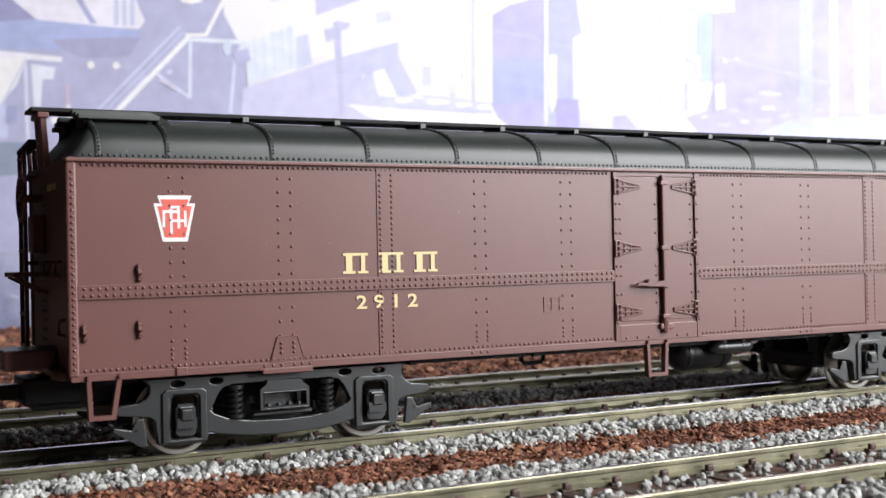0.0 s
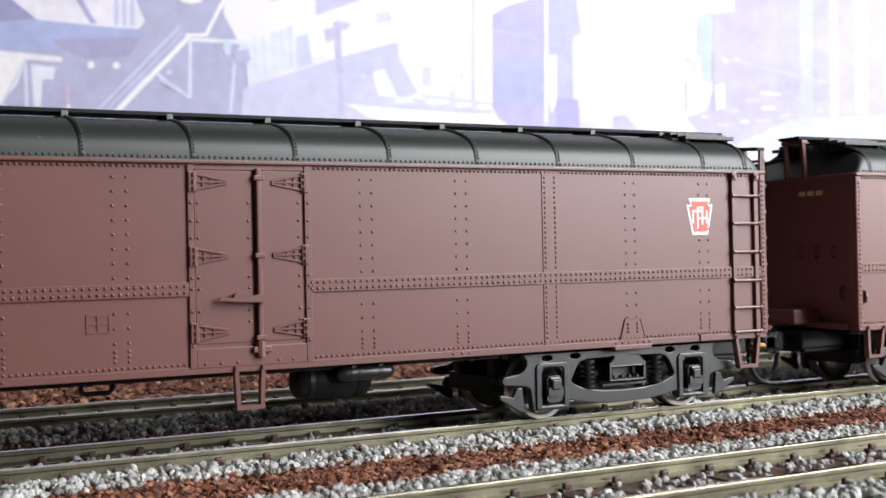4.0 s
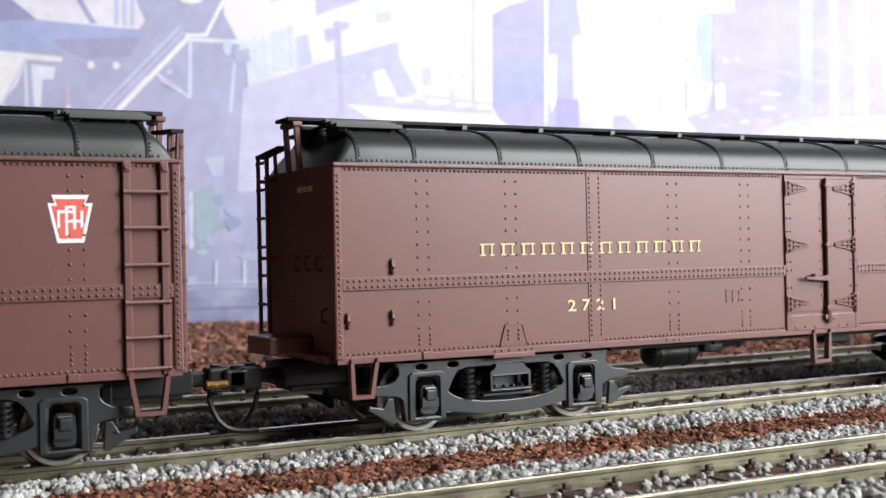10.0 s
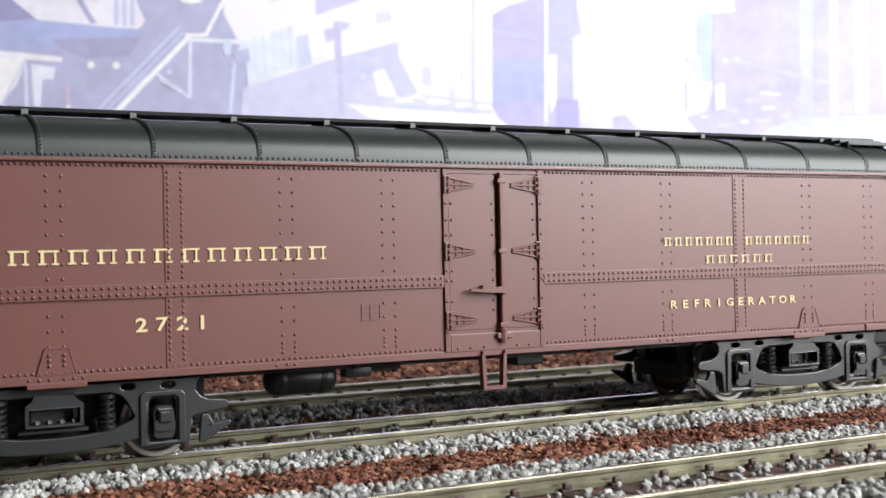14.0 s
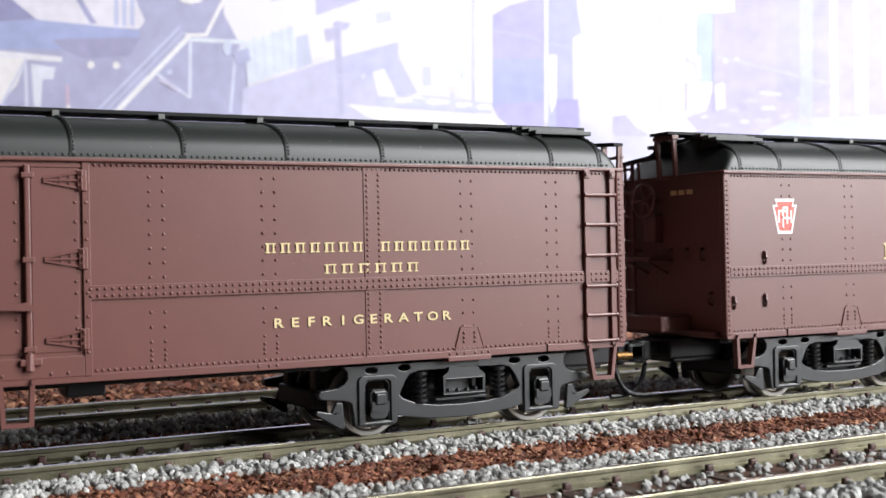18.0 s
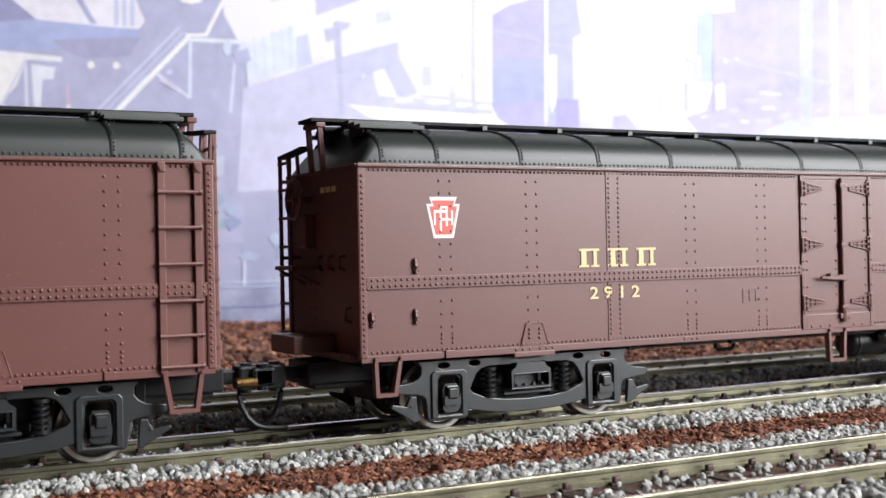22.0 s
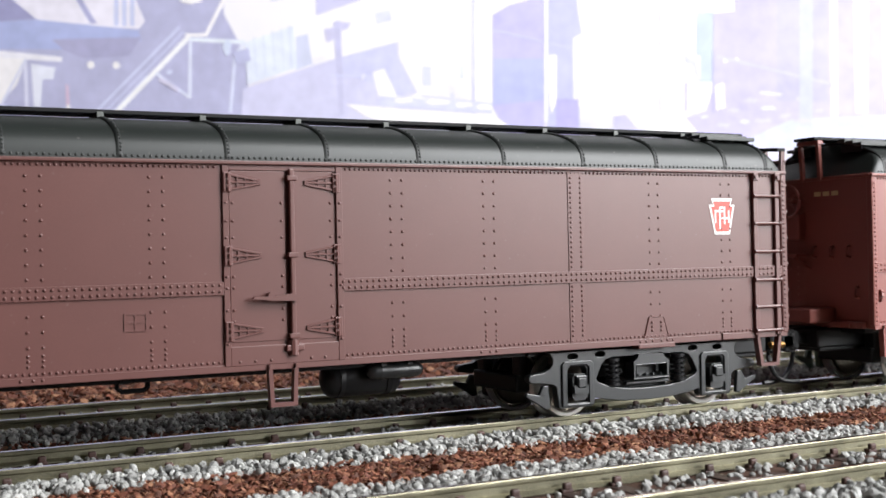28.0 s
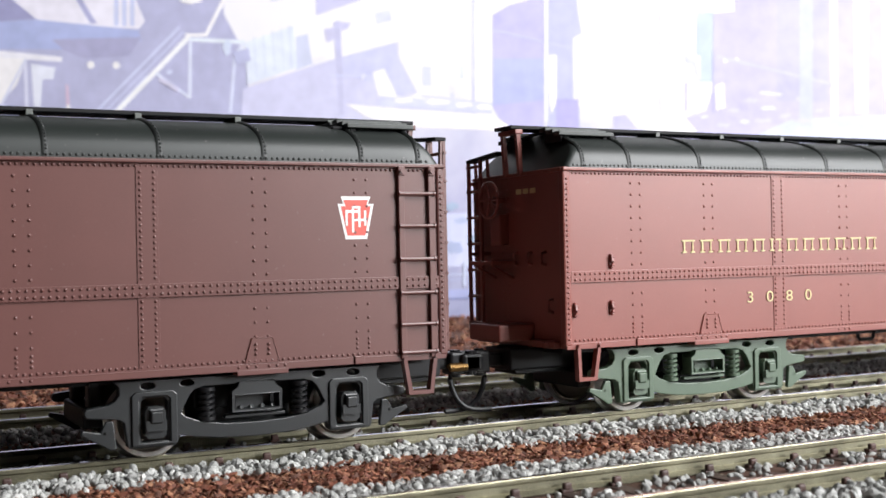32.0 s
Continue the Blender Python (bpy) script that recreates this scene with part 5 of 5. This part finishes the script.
def end_fittings(car, e, paint, brake):
    """What stands on one end: ladder, running board posts, sill step, brake wheel."""
    c, n = e * HALF, e
    ys = (9.6, 14.0) if e < 0 else (-14.0, -9.6)
    lad = None
    off = 1.4 if e < 0 else 0.4
    def top(y):
        return (45.6 if e < 0 else 46.6) - 0.074 * (abs(y) - 3.6)

    for y in ys:
        bm = bmesh.new()
        box(bm, min(c + n * off, c + n * (off + 0.6)), max(c + n * off, c + n * (off + 0.6)), y - 0.32, y + 0.32, 13.0, top(y), 0.1)
        for z in (14.5, 28, 41):
            box(bm, min(c, c + n * (off + 0.1)), max(c, c + n * (off + 0.1)), y - 0.25, y + 0.25, z - 0.3, z + 0.3)
        rod(bm, (c + n * 0.1, y, 41.9), (c + n * 0.25, y, top(y) + 0.05), 0.36, 6)
        made = part("end_ladder" if lad is None else "stile", bm, paint, car if lad is None else lad, "thin end ladder that rises above the eaves" if lad is None else "")
        lad = lad or made
    bm = bmesh.new()
    side = 1 if e < 0 else -1
    box(bm, min(c + n * (off - 1.3), c + n * (off + 0.65)), max(c + n * (off - 1.3), c + n * (off + 0.65)), min(side * 3.4, side * 14.4), max(side * 3.4, side * 14.4), 0.0, 0.6, 0.12)
    for v in bm.verts:
        v.co.z += top(v.co.y)
    part("ladder_platform", bm, M_WALK, lad, "black cross board from the ladder to the running board")
    for z in (15.5, 20.3, 25.1, 29.9, 34.7, 39.5, 44.0):
        bm = bmesh.new()
        rod(bm, (c + n * (off + 0.4), ys[0] - 0.5, z), (c + n * (off + 0.4), ys[1] + 0.5, z), 0.27, 6)
        part("rung", bm, paint, lad)
    for y, z in ((-9.0, 27.0), (-4.6, 27.0), (0.0, 27.0), (-11.0, 19.0)):
        bm = bmesh.new()
        tube(bm, [(c, y, z - 1.1), (c + n * 0.8, y, z - 0.9), (c + n * 0.8, y, z + 0.9), (c, y, z + 1.1)], 0.3, 6)
        part("end_grab_iron", bm, paint, car)
    if e < 0:
        for k in range(3):
            bm = bmesh.new()
            box(bm, c - 0.12, c, -6.3 + 2.3 * k, -4.6 + 2.3 * k, 38.3, 39.2)
            part("end_mark", bm, M_GOLD, car, "small cream block mark on the car end")
    posts = bmesh.new()
    for y in (-2.1, 2.7):
        plate(posts, [(c + n * 0.0, 41.6), (c + n * 0.8, 41.6), (c + n * 1.25, 49.0), (c + n * 0.5, 49.0)], y - 0.38, y + 0.38)
    box(posts, min(c + n * 0.1, c + n * 1.7), max(c + n * 0.1, c + n * 1.7), -2.8, 3.1, 48.75, 49.55, 0.15)
    part("running_board_support", posts, paint, car, "upright posts that carry the running board")
    sill = bmesh.new()
    reach = 7.2 if e < 0 else 4.2
    box(sill, min(c, c + n * reach), max(c, c + n * reach), -5.2, 5.2, 12.9, 15.8, 0.3)
    part("buffer_beam", sill, paint, car, "short projecting end platform")
    low = bmesh.new()
    box(low, min(c, c + n * 1.3), max(c, c + n * 1.3), -13.0, 13.0, 11.9, 13.2, 0.25)
    rod(low, (c + n * 0.8, -10.6, 12.0), (c + n * 0.8, -10.6, 12.9), 1.1, 10)
    part("end_sill", low, paint, car)
    if brake:
        bm = bmesh.new()
        cy = 4.5 if e < 0 else -4.5
        pts = [(c + n * 3.0, cy + 3.2 * math.cos(k * math.tau / 20), 37.5 + 3.2 * math.sin(k * math.tau / 20)) for k in range(21)]
        tube(bm, pts, 0.32, 6)
        for k in range(5):
            a = k * math.tau / 5
            rod(bm, (c + n * 2.8, cy, 37.5), (c + n * 3.0, cy + 3.1 * math.cos(a), 37.5 + 3.1 * math.sin(a)), 0.22, 5)
        rod(bm, (c, cy, 37.5), (c + n * 3.3, cy, 37.5), 0.6, 8)
        box(bm, min(c, c + n * 1.9), max(c, c + n * 1.9), cy - 1.8, cy + 1.8, 29.5, 35.0, 0.3)
        part("brake_wheel", bm, paint, car, "spoked hand brake wheel with its gear box")
        bm = bmesh.new()
        box(bm, min(c, c + n * 5.0), max(c, c + n * 5.0), cy - 4.0, cy + 4.0, 26.0, 26.7, 0.1)
        for d in (-3, 3):
            rod(bm, (c, cy + d, 23.6), (c + n * 4.6, cy + d, 26.0), 0.25, 6)
        part("brake_step", bm, paint, car, "small brake platform on two braces")


def refrigerator_car(x, paint, colour, kind, frame_mat, frame_label, number):
    car = thing("refrigerator_car", colour, "train car", (x, 0, 0), "train of express refrigerator cars")
    part("body", cached("body", shape(sub_mesh_body), paint), None, car, "riveted steel sides and ends")
    part("side_rivets", cached("side_rivets", lambda: rivet_mesh("side_rivets", side_rivets() + end_rivets(), 0.245, paint), paint), None, car, "rows of small rivet heads")["kind"] = "stuff"

    def strip(b, x0, x1, s, out, z0, z1, bevel=0.05):
        box(b, x0, x1, min(s * (WIDE - 0.1), s * (WIDE + out)), max(s * (WIDE - 0.1), s * (WIDE + out)), z0, z1, bevel)
    for s in (-1, 1):
        for tag, x0, x1 in (("front", -HALF + 1.0, -8.7), ("rear", 9.8, HALF - 1.0)):
            part("belt_rail", cached("belt_rail_%s_%d" % (tag, s), shape(lambda b: strip(b, x0, x1, s, 0.32, 22.85, 24.75)), paint), None, car, "raised riveted belt rail")
        part("sill_strip", cached("sill_strip_%d" % s, shape(lambda b: strip(b, -HALF, HALF, s, 0.22, SILL - 0.1, 12.8)), paint), None, car)
        for c in (-51.1, 51.9):
            part("seam_strip", cached("seam_strip_%d" % s, shape(lambda b: strip(b, -1.5, 1.5, s, 0.12, 12.8, 41.4, 0.03)), paint), None, car, at=(c, 0, 0))

    def eave(b):
        for s in (-1, 1):
            box(b, -HALF - 0.3, HALF + 0.3, min(s * (WIDE - 0.2), s * (WIDE + 0.6)), max(s * (WIDE - 0.2), s * (WIDE + 0.55)), 41.5, 42.05, 0.14)
            box(b, min(s * (HALF - 0.1), s * (HALF + 0.5)), max(s * (HALF - 0.1), s * (HALF + 0.5)), -WIDE, WIDE, 41.45, 42.05, 0.12)
    part("eave_moulding", cached("eave_moulding", shape(eave), paint), None, car)

    for e in (-1, 1):
        for s in (-1, 1):
            def corner(b):
                box(b, min(e * (HALF + 0.3), e * (HALF - 1.1)), max(e * (HALF + 0.3), e * (HALF - 1.1)), min(s * (WIDE + 0.34), s * (WIDE - 1.1)), max(s * (WIDE + 0.34), s * (WIDE - 1.1)), 12.4, 41.6, 0.3)
            part("corner_angle", cached("corner_angle_%d_%d" % (e, s), shape(corner), paint), None, car)

    roof = part("roof", cached("roof", shape(mesh_roof), M_ROOF, True), None, car, "dark green-black curved roof")
    seam = cached("roof_seam", shape(mesh_seam), M_SEAM, True)
    studs = cached("seam_rivets", lambda: rivet_mesh("seam_rivets", seam_rivets(), 0.2, M_SEAM), M_SEAM)
    for sx in SEAMS:
        part("roof_seam", seam, None, roof, at=(sx, 0, 0))
        part("seam_rivets", studs, None, roof, at=(sx, 0, 0))["kind"] = "stuff"
    edge = cached("roof_edge_rivets", lambda: rivet_mesh("roof_edge_rivets", [((-96 + 0.84 * k, s * 14.66, 42.5), (0, s, 0.1)) for k in range(229) for s in (-1, 1)], 0.24, M_ROOF), M_ROOF)
    part("roof_edge_rivets", edge, None, roof)["kind"] = "stuff"

    plank = cached("running_board_plank", shape(lambda b: box(b, -HALF - 2.6, HALF + 1.2, -0.9, 0.9, 49.6, 50.2, 0.1)), M_WALK)
    board = part("running_board", plank, None, car, "black three-plank running board along the roof")
    for y in (-1.95, 1.95):
        part("plank", plank, None, board, at=(0, y, 0))
    sad = cached("running_board_saddle", shape(lambda b: [box(b, -0.45, 0.45, -2.9, 2.9, 48.2, 49.6, 0.1), box(b, -0.5, 0.5, -3.15, -2.8, 48.6, 49.85, 0.1)]), M_SADDLE)
    for sx in SEAMS[:-2]:
        part("saddle", sad, None, board, "grey-green bracket under the running board", at=(sx, 0, 0))

    for e in (-1, 1):
        for s in (-1, 1):
            def bearer(b):
                for a in (85.6, 94.4):
                    plate(b, [(e * a - 0.4, 46.9), (e * a + 0.4, 46.9), (e * a + 0.4, 48.6), (e * a - 0.4, 48.6)], s * 4.2, s * 9.4)
            hp = part("hatch_platform", cached("hatch_bearer_%d_%d" % (e, s), shape(bearer), M_WALK), None, car, "slatted grey-green platform beside the running board")
            def latch(b):
                box(b, min(e * 82.4, e * 85.4), max(e * 82.4, e * 85.4), min(s * 4.6, s * 8.6), max(s * 4.6, s * 8.6), 47.5, 48.3, 0.3)
                for d in (0.0, 0.9, 1.9, 2.6):
                    rod(b, (e * (82.2 + d), s * (4.4 + d), 48.3), (e * (83.4 + d), s * (5.6 + d), 48.9 - 0.2 * d), 0.42, 7)
            part("hatch_latch", cached("hatch_latch_%d_%d" % (e, s), shape(latch), M_WALK), None, hp, "black lumpy hatch latch")
            for k in range(3):
                part("slat", cached("platform_slat", shape(lambda b: box(b, -5.7, 5.7, -1.0, 1.0, -0.35, 0.35, 0.12)), M_SLAT), None, hp, at=(e * 90.0, s * (9.2 - 2.15 * k), 48.3 + 0.5 * k))
        end_fittings(car, e, paint, brake=(e < 0 and kind != "named"))
        coupler(car, e)
        truck(car, e * 67.6, frame_mat, frame_label)

    # doors in the middle of the side
    for s in (-1, 1):
        def leaf(b, s=s):
            a, c = (-7.7, 0.7) if s < 0 else (2.2, 8.3)
            box(b, a, c, -WIDE - 0.14, -WIDE + 0.2, 16.0, 40.6, 0.06)
        d = part("door_leaf", cached("door_leaf_%d" % s, shape(leaf), paint), None, car, "plain steel door leaf with strap hinges")
        for z in (38.95, 28.4, 17.6):
            part("strap_hinge", cached("strap_hinge_%d_%d" % (s, z), shape(lambda b: hinge(b, -s, z)), paint), None, d, at=(-7.9 if s < 0 else 8.7, 0, 0))
    def frame_bars(b):
        for x0, x1 in ((-8.7, -7.8), (8.8, 9.8)):
            box(b, x0, x1, -WIDE - 0.35, -WIDE + 0.1, 12.6, 41.4, 0.08)
        box(b, -7.8, 8.8, -WIDE - 0.22, -WIDE + 0.1, 40.7, 41.2, 0.05)
        box(b, -7.8, 8.8, -WIDE - 0.3, -WIDE + 0.1, 12.6, 15.4, 0.1)
    part("door_frame", cached("door_frame", shape(frame_bars), paint), None, car)
    def rods(b):
        box(b, 1.25, 2.05, -WIDE - 0.85, -WIDE - 0.05, 15.2, 41.0, 0.2)
        for z in (16.6, 28.4, 39.6):
            box(b, 0.9, 2.5, -WIDE - 1.0, -WIDE, z - 0.35, z + 0.35, 0.1)
        box(b, 0.4, 3.2, -WIDE - 0.9, -WIDE, 14.4, 15.3, 0.15)
        rod(b, (1.6, -WIDE - 0.4, 13.8), (1.6, -WIDE - 0.4, 16.0), 0.75, 10)
    part("latch_rod", cached("latch_rod", shape(rods), paint), None, car, "upright door locking rod")
    def handle(b):
        plate(b, [(-4.8, 22.15), (-4.5, 22.5), (-1.9, 22.45), (1.2, 22.8), (2.0, 22.6), (2.1, 21.6), (1.2, 21.7), (-1.9, 21.85)], -WIDE - 1.45, -WIDE - 0.85)
        rod(b, (-2.0, -WIDE - 1.3, 22.6), (-2.0, -WIDE, 22.6), 0.45, 8)
    part("door_handle", cached("door_handle", shape(handle), paint), None, car, "lever door handle")

    def stile(b):
        box(b, -0.5, 0.5, -WIDE - 0.6, -WIDE + 0.1, 12.2, 41.2, 0.1)
        box(b, -0.6, 0.6, -WIDE - 0.85, -WIDE + 0.1, 40.2, 41.7, 0.15)
        rod(b, (0, -WIDE - 0.8, 40.9), (0, -WIDE - 1.1, 40.9), 0.4, 8)
    lad = part("side_ladder", cached("ladder_stile", shape(stile), paint), None, car, "ladder of round rungs at the car end", at=(90.85, 0, 0))
    part("stile", cached("ladder_stile", shape(stile), paint), None, lad, at=(5.15, 0, 0))
    for z in (37.45, 32.5, 27.4, 22.25, 17.4, 13.1):
        part("rung", cached("ladder_rung", shape(lambda b: [rod(b, (-0.55, 0, 0), (5.7, 0, 0), 0.27, 8), rod(b, (-0.55, 0, 0), (-0.2, 0, 0), 0.38, 8), rod(b, (5.35, 0, 0), (5.7, 0, 0), 0.38, 8)]), paint, True), None, lad, at=(0, -WIDE - 0.72, z))

    def stirrup(b, x0, x1, x2, x3, low):
        w = 0.3
        outline = [(x0 - w, 12.6), (x1 - w, low - 0.35), (x2 + w, low - 0.35), (x3 + w, 12.6), (x3 - w, 12.6), (x2 - w, low + 0.25), (x1 + w, low + 0.25), (x0 + w, 12.6)]
        plate(b, outline, -WIDE - 0.45, -WIDE + 0.75)
        for x in (x0, x3):
            rod(b, (x, -WIDE - 0.25, 12.3), (x, -WIDE - 0.75, 12.3), 0.3, 8)
    for name, q in (("front", (-95.95, -95.7, -92.7, -91.7, 6.8)), ("middle", (-2.05, -1.75, 1.75, 2.0, 6.7)), ("rear", (90.9, 91.9, 95.5, 96.3, 6.9))):
        part("stirrup_step", cached("stirrup_" + name, shape(lambda b: stirrup(b, *q)), paint), None, car, "bent strap step")
    for gx, gz in ((-88.9, 26.3), (-89.0, 18.5), (-96.4, 18.3)):
        def loop(b):
            tube(b, [(0, -WIDE, -1.0), (0, -WIDE - 0.3, -0.85), (0, -WIDE - 0.42, 0), (0, -WIDE - 0.3, 0.85), (0, -WIDE, 1.0)], 0.36, 6)
            for z in (-0.7, 0.0, 0.7):
                rod(b, (-0.1, -WIDE - 0.5, z), (0.42, -WIDE - 0.5, z), 0.18, 6)
        part("grab_iron", cached("grab_iron", shape(loop), paint), None, car, at=(gx, 0, gz))

    def pad(b):
        plate(b, [(-2.6, 12.9), (-1.6, 16.4), (-1.3, 16.7), (1.3, 16.7), (1.6, 16.4), (2.6, 12.9)], -WIDE - 0.12, -WIDE + 0.1)
        tube(b, [(-2.6, -WIDE - 0.12, 13.0), (-1.55, -WIDE - 0.12, 16.5), (1.55, -WIDE - 0.12, 16.5), (2.6, -WIDE - 0.12, 13.0)], 0.10, 6)
        box(b, -3.9, 3.9, -WIDE - 0.25, -WIDE + 2, 11.2, 12.0, 0.1)
    for c in (-67.4, 68.2):
        part("bolster_pad", cached("bolster_pad", shape(pad), paint), None, car, at=(c, 0, 0))
    for c in (-83.3, 83.3):
        part("jacking_lug", cached("jacking_lug", shape(lambda b: box(b, -0.7, 0.9, -WIDE - 0.5, -WIDE, 11.8, 13.0, 0.1)), paint), None, car, at=(c, 0, 0))
    def data_box(b):
        for z in (18.35, 19.5, 20.65):
            box(b, -22.75, -19.75, -WIDE - 0.12, -WIDE, z - 0.12, z + 0.12)
        for a in (-22.75, -21.3, -19.75):
            box(b, a - 0.12, a + 0.12, -WIDE - 0.124, -WIDE, 18.23, 20.77)
    part("card_frame", cached("card_frame", shape(data_box), paint), None, car, "small raised card frame")

    # underframe
    def under(b):
        box(b, -HALF + 2, HALF - 2, -WIDE + 4.2, WIDE - 4.2, 10.8, 12.0)
        box(b, -88, 88, -3.0, 3.0, 10.3, 11.2, 0.2)
        for c in (-45, -22, 22, 45):
            box(b, c - 0.6, c + 0.6, -11.0, 11.0, 10.7, 11.2)
    part("underframe", cached("underframe", shape(under), M_BLACK), None, car, "black centre sill and cross members")

    def vessel(b, x0, x1, y, z, r):
        """A tank with dished ends, hung by two straps."""
        prof = ((0.0, 0.15), (0.25, 0.55), (0.7, 0.85), (1.4, 1.0))
        ends = [(x0 + d, k) for d, k in prof] + [(x1 - d, k) for d, k in prof[::-1]]
        rings = [[b.verts.new((x, y + r * k * math.cos(i * math.tau / 20), z + r * k * math.sin(i * math.tau / 20))) for i in range(20)] for x, k in ends]
        for p, q in zip(rings, rings[1:]):
            for i in range(20):
                b.faces.new((p[i], p[(i + 1) % 20], q[(i + 1) % 20], q[i]))
        b.faces.new(rings[0])
        b.faces.new(rings[-1])
        for x in (x0 + 2.6, x1 - 2.6):
            rod(b, (x - 0.4, y, z), (x + 0.4, y, z), r * 1.05, 20)
            box(b, x - 0.4, x + 0.4, y - r * 0.8, y + r * 0.8, z, 11.4)
    if kind == "named":
        part("brake_cylinder", cached("brake_cylinder", shape(lambda b: vessel(b, -36.0, -24.4, -7.6, 9.5, 2.4)), M_BLACK, True), None, car, "black brake cylinder")
        part("battery_box", cached("battery_box", shape(lambda b: box(b, 7.2, 12.6, -10.0, -4.5, 9.3, 11.2, 0.3)), M_BLACK), None, car, "small black box under the floor")
        part("brake_valve", cached("brake_valve", shape(lambda b: [box(b, -23.2, -18.6, -9.0, -6.2, 9.1, 11.4, 0.5), rod(b, (-18.8, -8.2, 10.2), (-13.6, -8.2, 10.4), 0.45, 8), rod(b, (-14.4, -8.2, 9.6), (-14.4, -8.2, 11.2), 0.6, 8)]), M_TRUCK, True), None, car, "small dark brake valve")
    else:
        part("air_reservoir", cached("air_reservoir", shape(lambda b: vessel(b, 9.0, 22.2, -7.2, 9.0, 2.85)), M_BLACK, True), None, car, "black cylindrical air tank")
        part("brake_cylinder", cached("brake_cylinder_small", shape(lambda b: vessel(b, 14.9, 24.6, -11.2, 10.15, 1.25)), M_TRUCK, True), None, car, "dark grey brake cylinder")
        part("safety_loop", cached("safety_loop", shape(lambda b: tube(b, [(-22.0, -6.0, 11.3), (-22.0, -6.0, 9.7), (-21.4, -6.0, 9.2), (-18.2, -6.0, 9.2), (-17.6, -6.0, 9.7), (-17.6, -6.0, 11.3)], 0.4, 6)), M_BLACK), None, car, "small black wire loop")

    # lettering
    if kind == "initials":
        emblem(car, -83.7)
        emblem(car, 83.4)
        word_marks("initial_mark", "cream block mark", car, -58.4, -42.4, 25.4, 3.1, 3, 0.9)
        lettered(number, -56.4, -45.8, 20.05, 2.05, M_GOLD, car, name="car_number")
    elif kind == "named":
        word_marks("name_mark", "cream block mark", car, -73.4, -28.5, 27.65, 1.95, 12, 0.38)
        lettered(number, -57.0, -46.4, 18.15, 1.95, M_GOLD, car, name="car_number")
        word_marks("owner_mark", "cream block mark", car, 34.6, 68.5, 28.7, 1.45, 15, 0.32, gaps=(7,))
        word_marks("owner_mark", "cream block mark", car, 43.8, 59.4, 25.5, 1.4, 6, 0.32)
        lettered("REFRIGERATOR", 35.7, 65.2, 17.8, 1.4, M_GOLD, car)
    else:
        word_marks("name_mark", "cream block mark", car, -73.6, -26.0, 27.4, 2.3, 12, 0.3)
        lettered(number, -59.8, -42.3, 18.2, 2.0, M_GOLD, car, bold=0.0, name="car_number")
    return car


CARS = []
PLACES = (129.35, 349.25, 568.35, 787.4)     # of the cars' middles at the start
CARS.append(refrigerator_car(PLACES[0], M_BROWN, "dark brown riveted express refrigerator car with keystone emblems", "initials", M_TRUCK, "dark grey plastic truck", "2912"))
CARS.append(refrigerator_car(PLACES[1], M_TUSCAN, "maroon-brown riveted refrigerator car with cream lettering rows", "named", M_TRUCK, "dark grey plastic truck", "2721"))
CARS.append(refrigerator_car(PLACES[2], M_BROWN, "dark brown riveted express refrigerator car with keystone emblems", "initials", M_TRUCK, "dark grey plastic truck", "2912"))
CARS.append(refrigerator_car(PLACES[3], M_RED, "brighter oxide-red refrigerator car on green trucks", "plain", M_GREEN, "green plastic truck", "3080"))


# ---- movement: distance run by the train in millimetres, every half second ----
RUN = (
    0.00, 8.65, 17.78, 26.94, 36.30, 45.19, 54.72, 64.01, 73.23, 82.37,
    91.42, 100.38, 109.23, 117.93, 127.44, 136.99, 146.10, 154.50, 162.93, 171.97,
    181.28, 190.16, 198.95, 208.32, 217.86, 227.06, 234.69, 243.49, 252.51, 262.00,
    271.19, 280.20, 289.15, 298.16, 307.36, 315.51, 325.07, 334.00, 343.37, 351.91,
    361.07, 370.28, 379.79, 388.70, 396.44, 405.96, 415.44, 424.68, 432.77, 442.37,
    451.87, 461.43, 470.68, 479.74, 488.74, 497.84, 507.17, 515.79, 524.98, 534.09,
    543.35, 551.46, 560.21, 569.74, 578.46,
)


def run_at(t):
    k = min(int(t * 2), len(RUN) - 2)
    f = t * 2 - k
    return RUN[k] * (1 - f) + RUN[k + 1] * f


def motions():
    for k, car in enumerate(CARS):
        walk(car, [(i / 2, pose((PLACES[k] - d) * MM, 0, 0)) for i, d in enumerate(RUN)])
    steps = [i * 0.4 for i in range(81)]
    for w, x, z in WHEELSETS:
        walk(w, [(t, pose(x, 0, z, 0, -math.degrees(run_at(t) / 5.27), 0)) for t in steps])


motions()
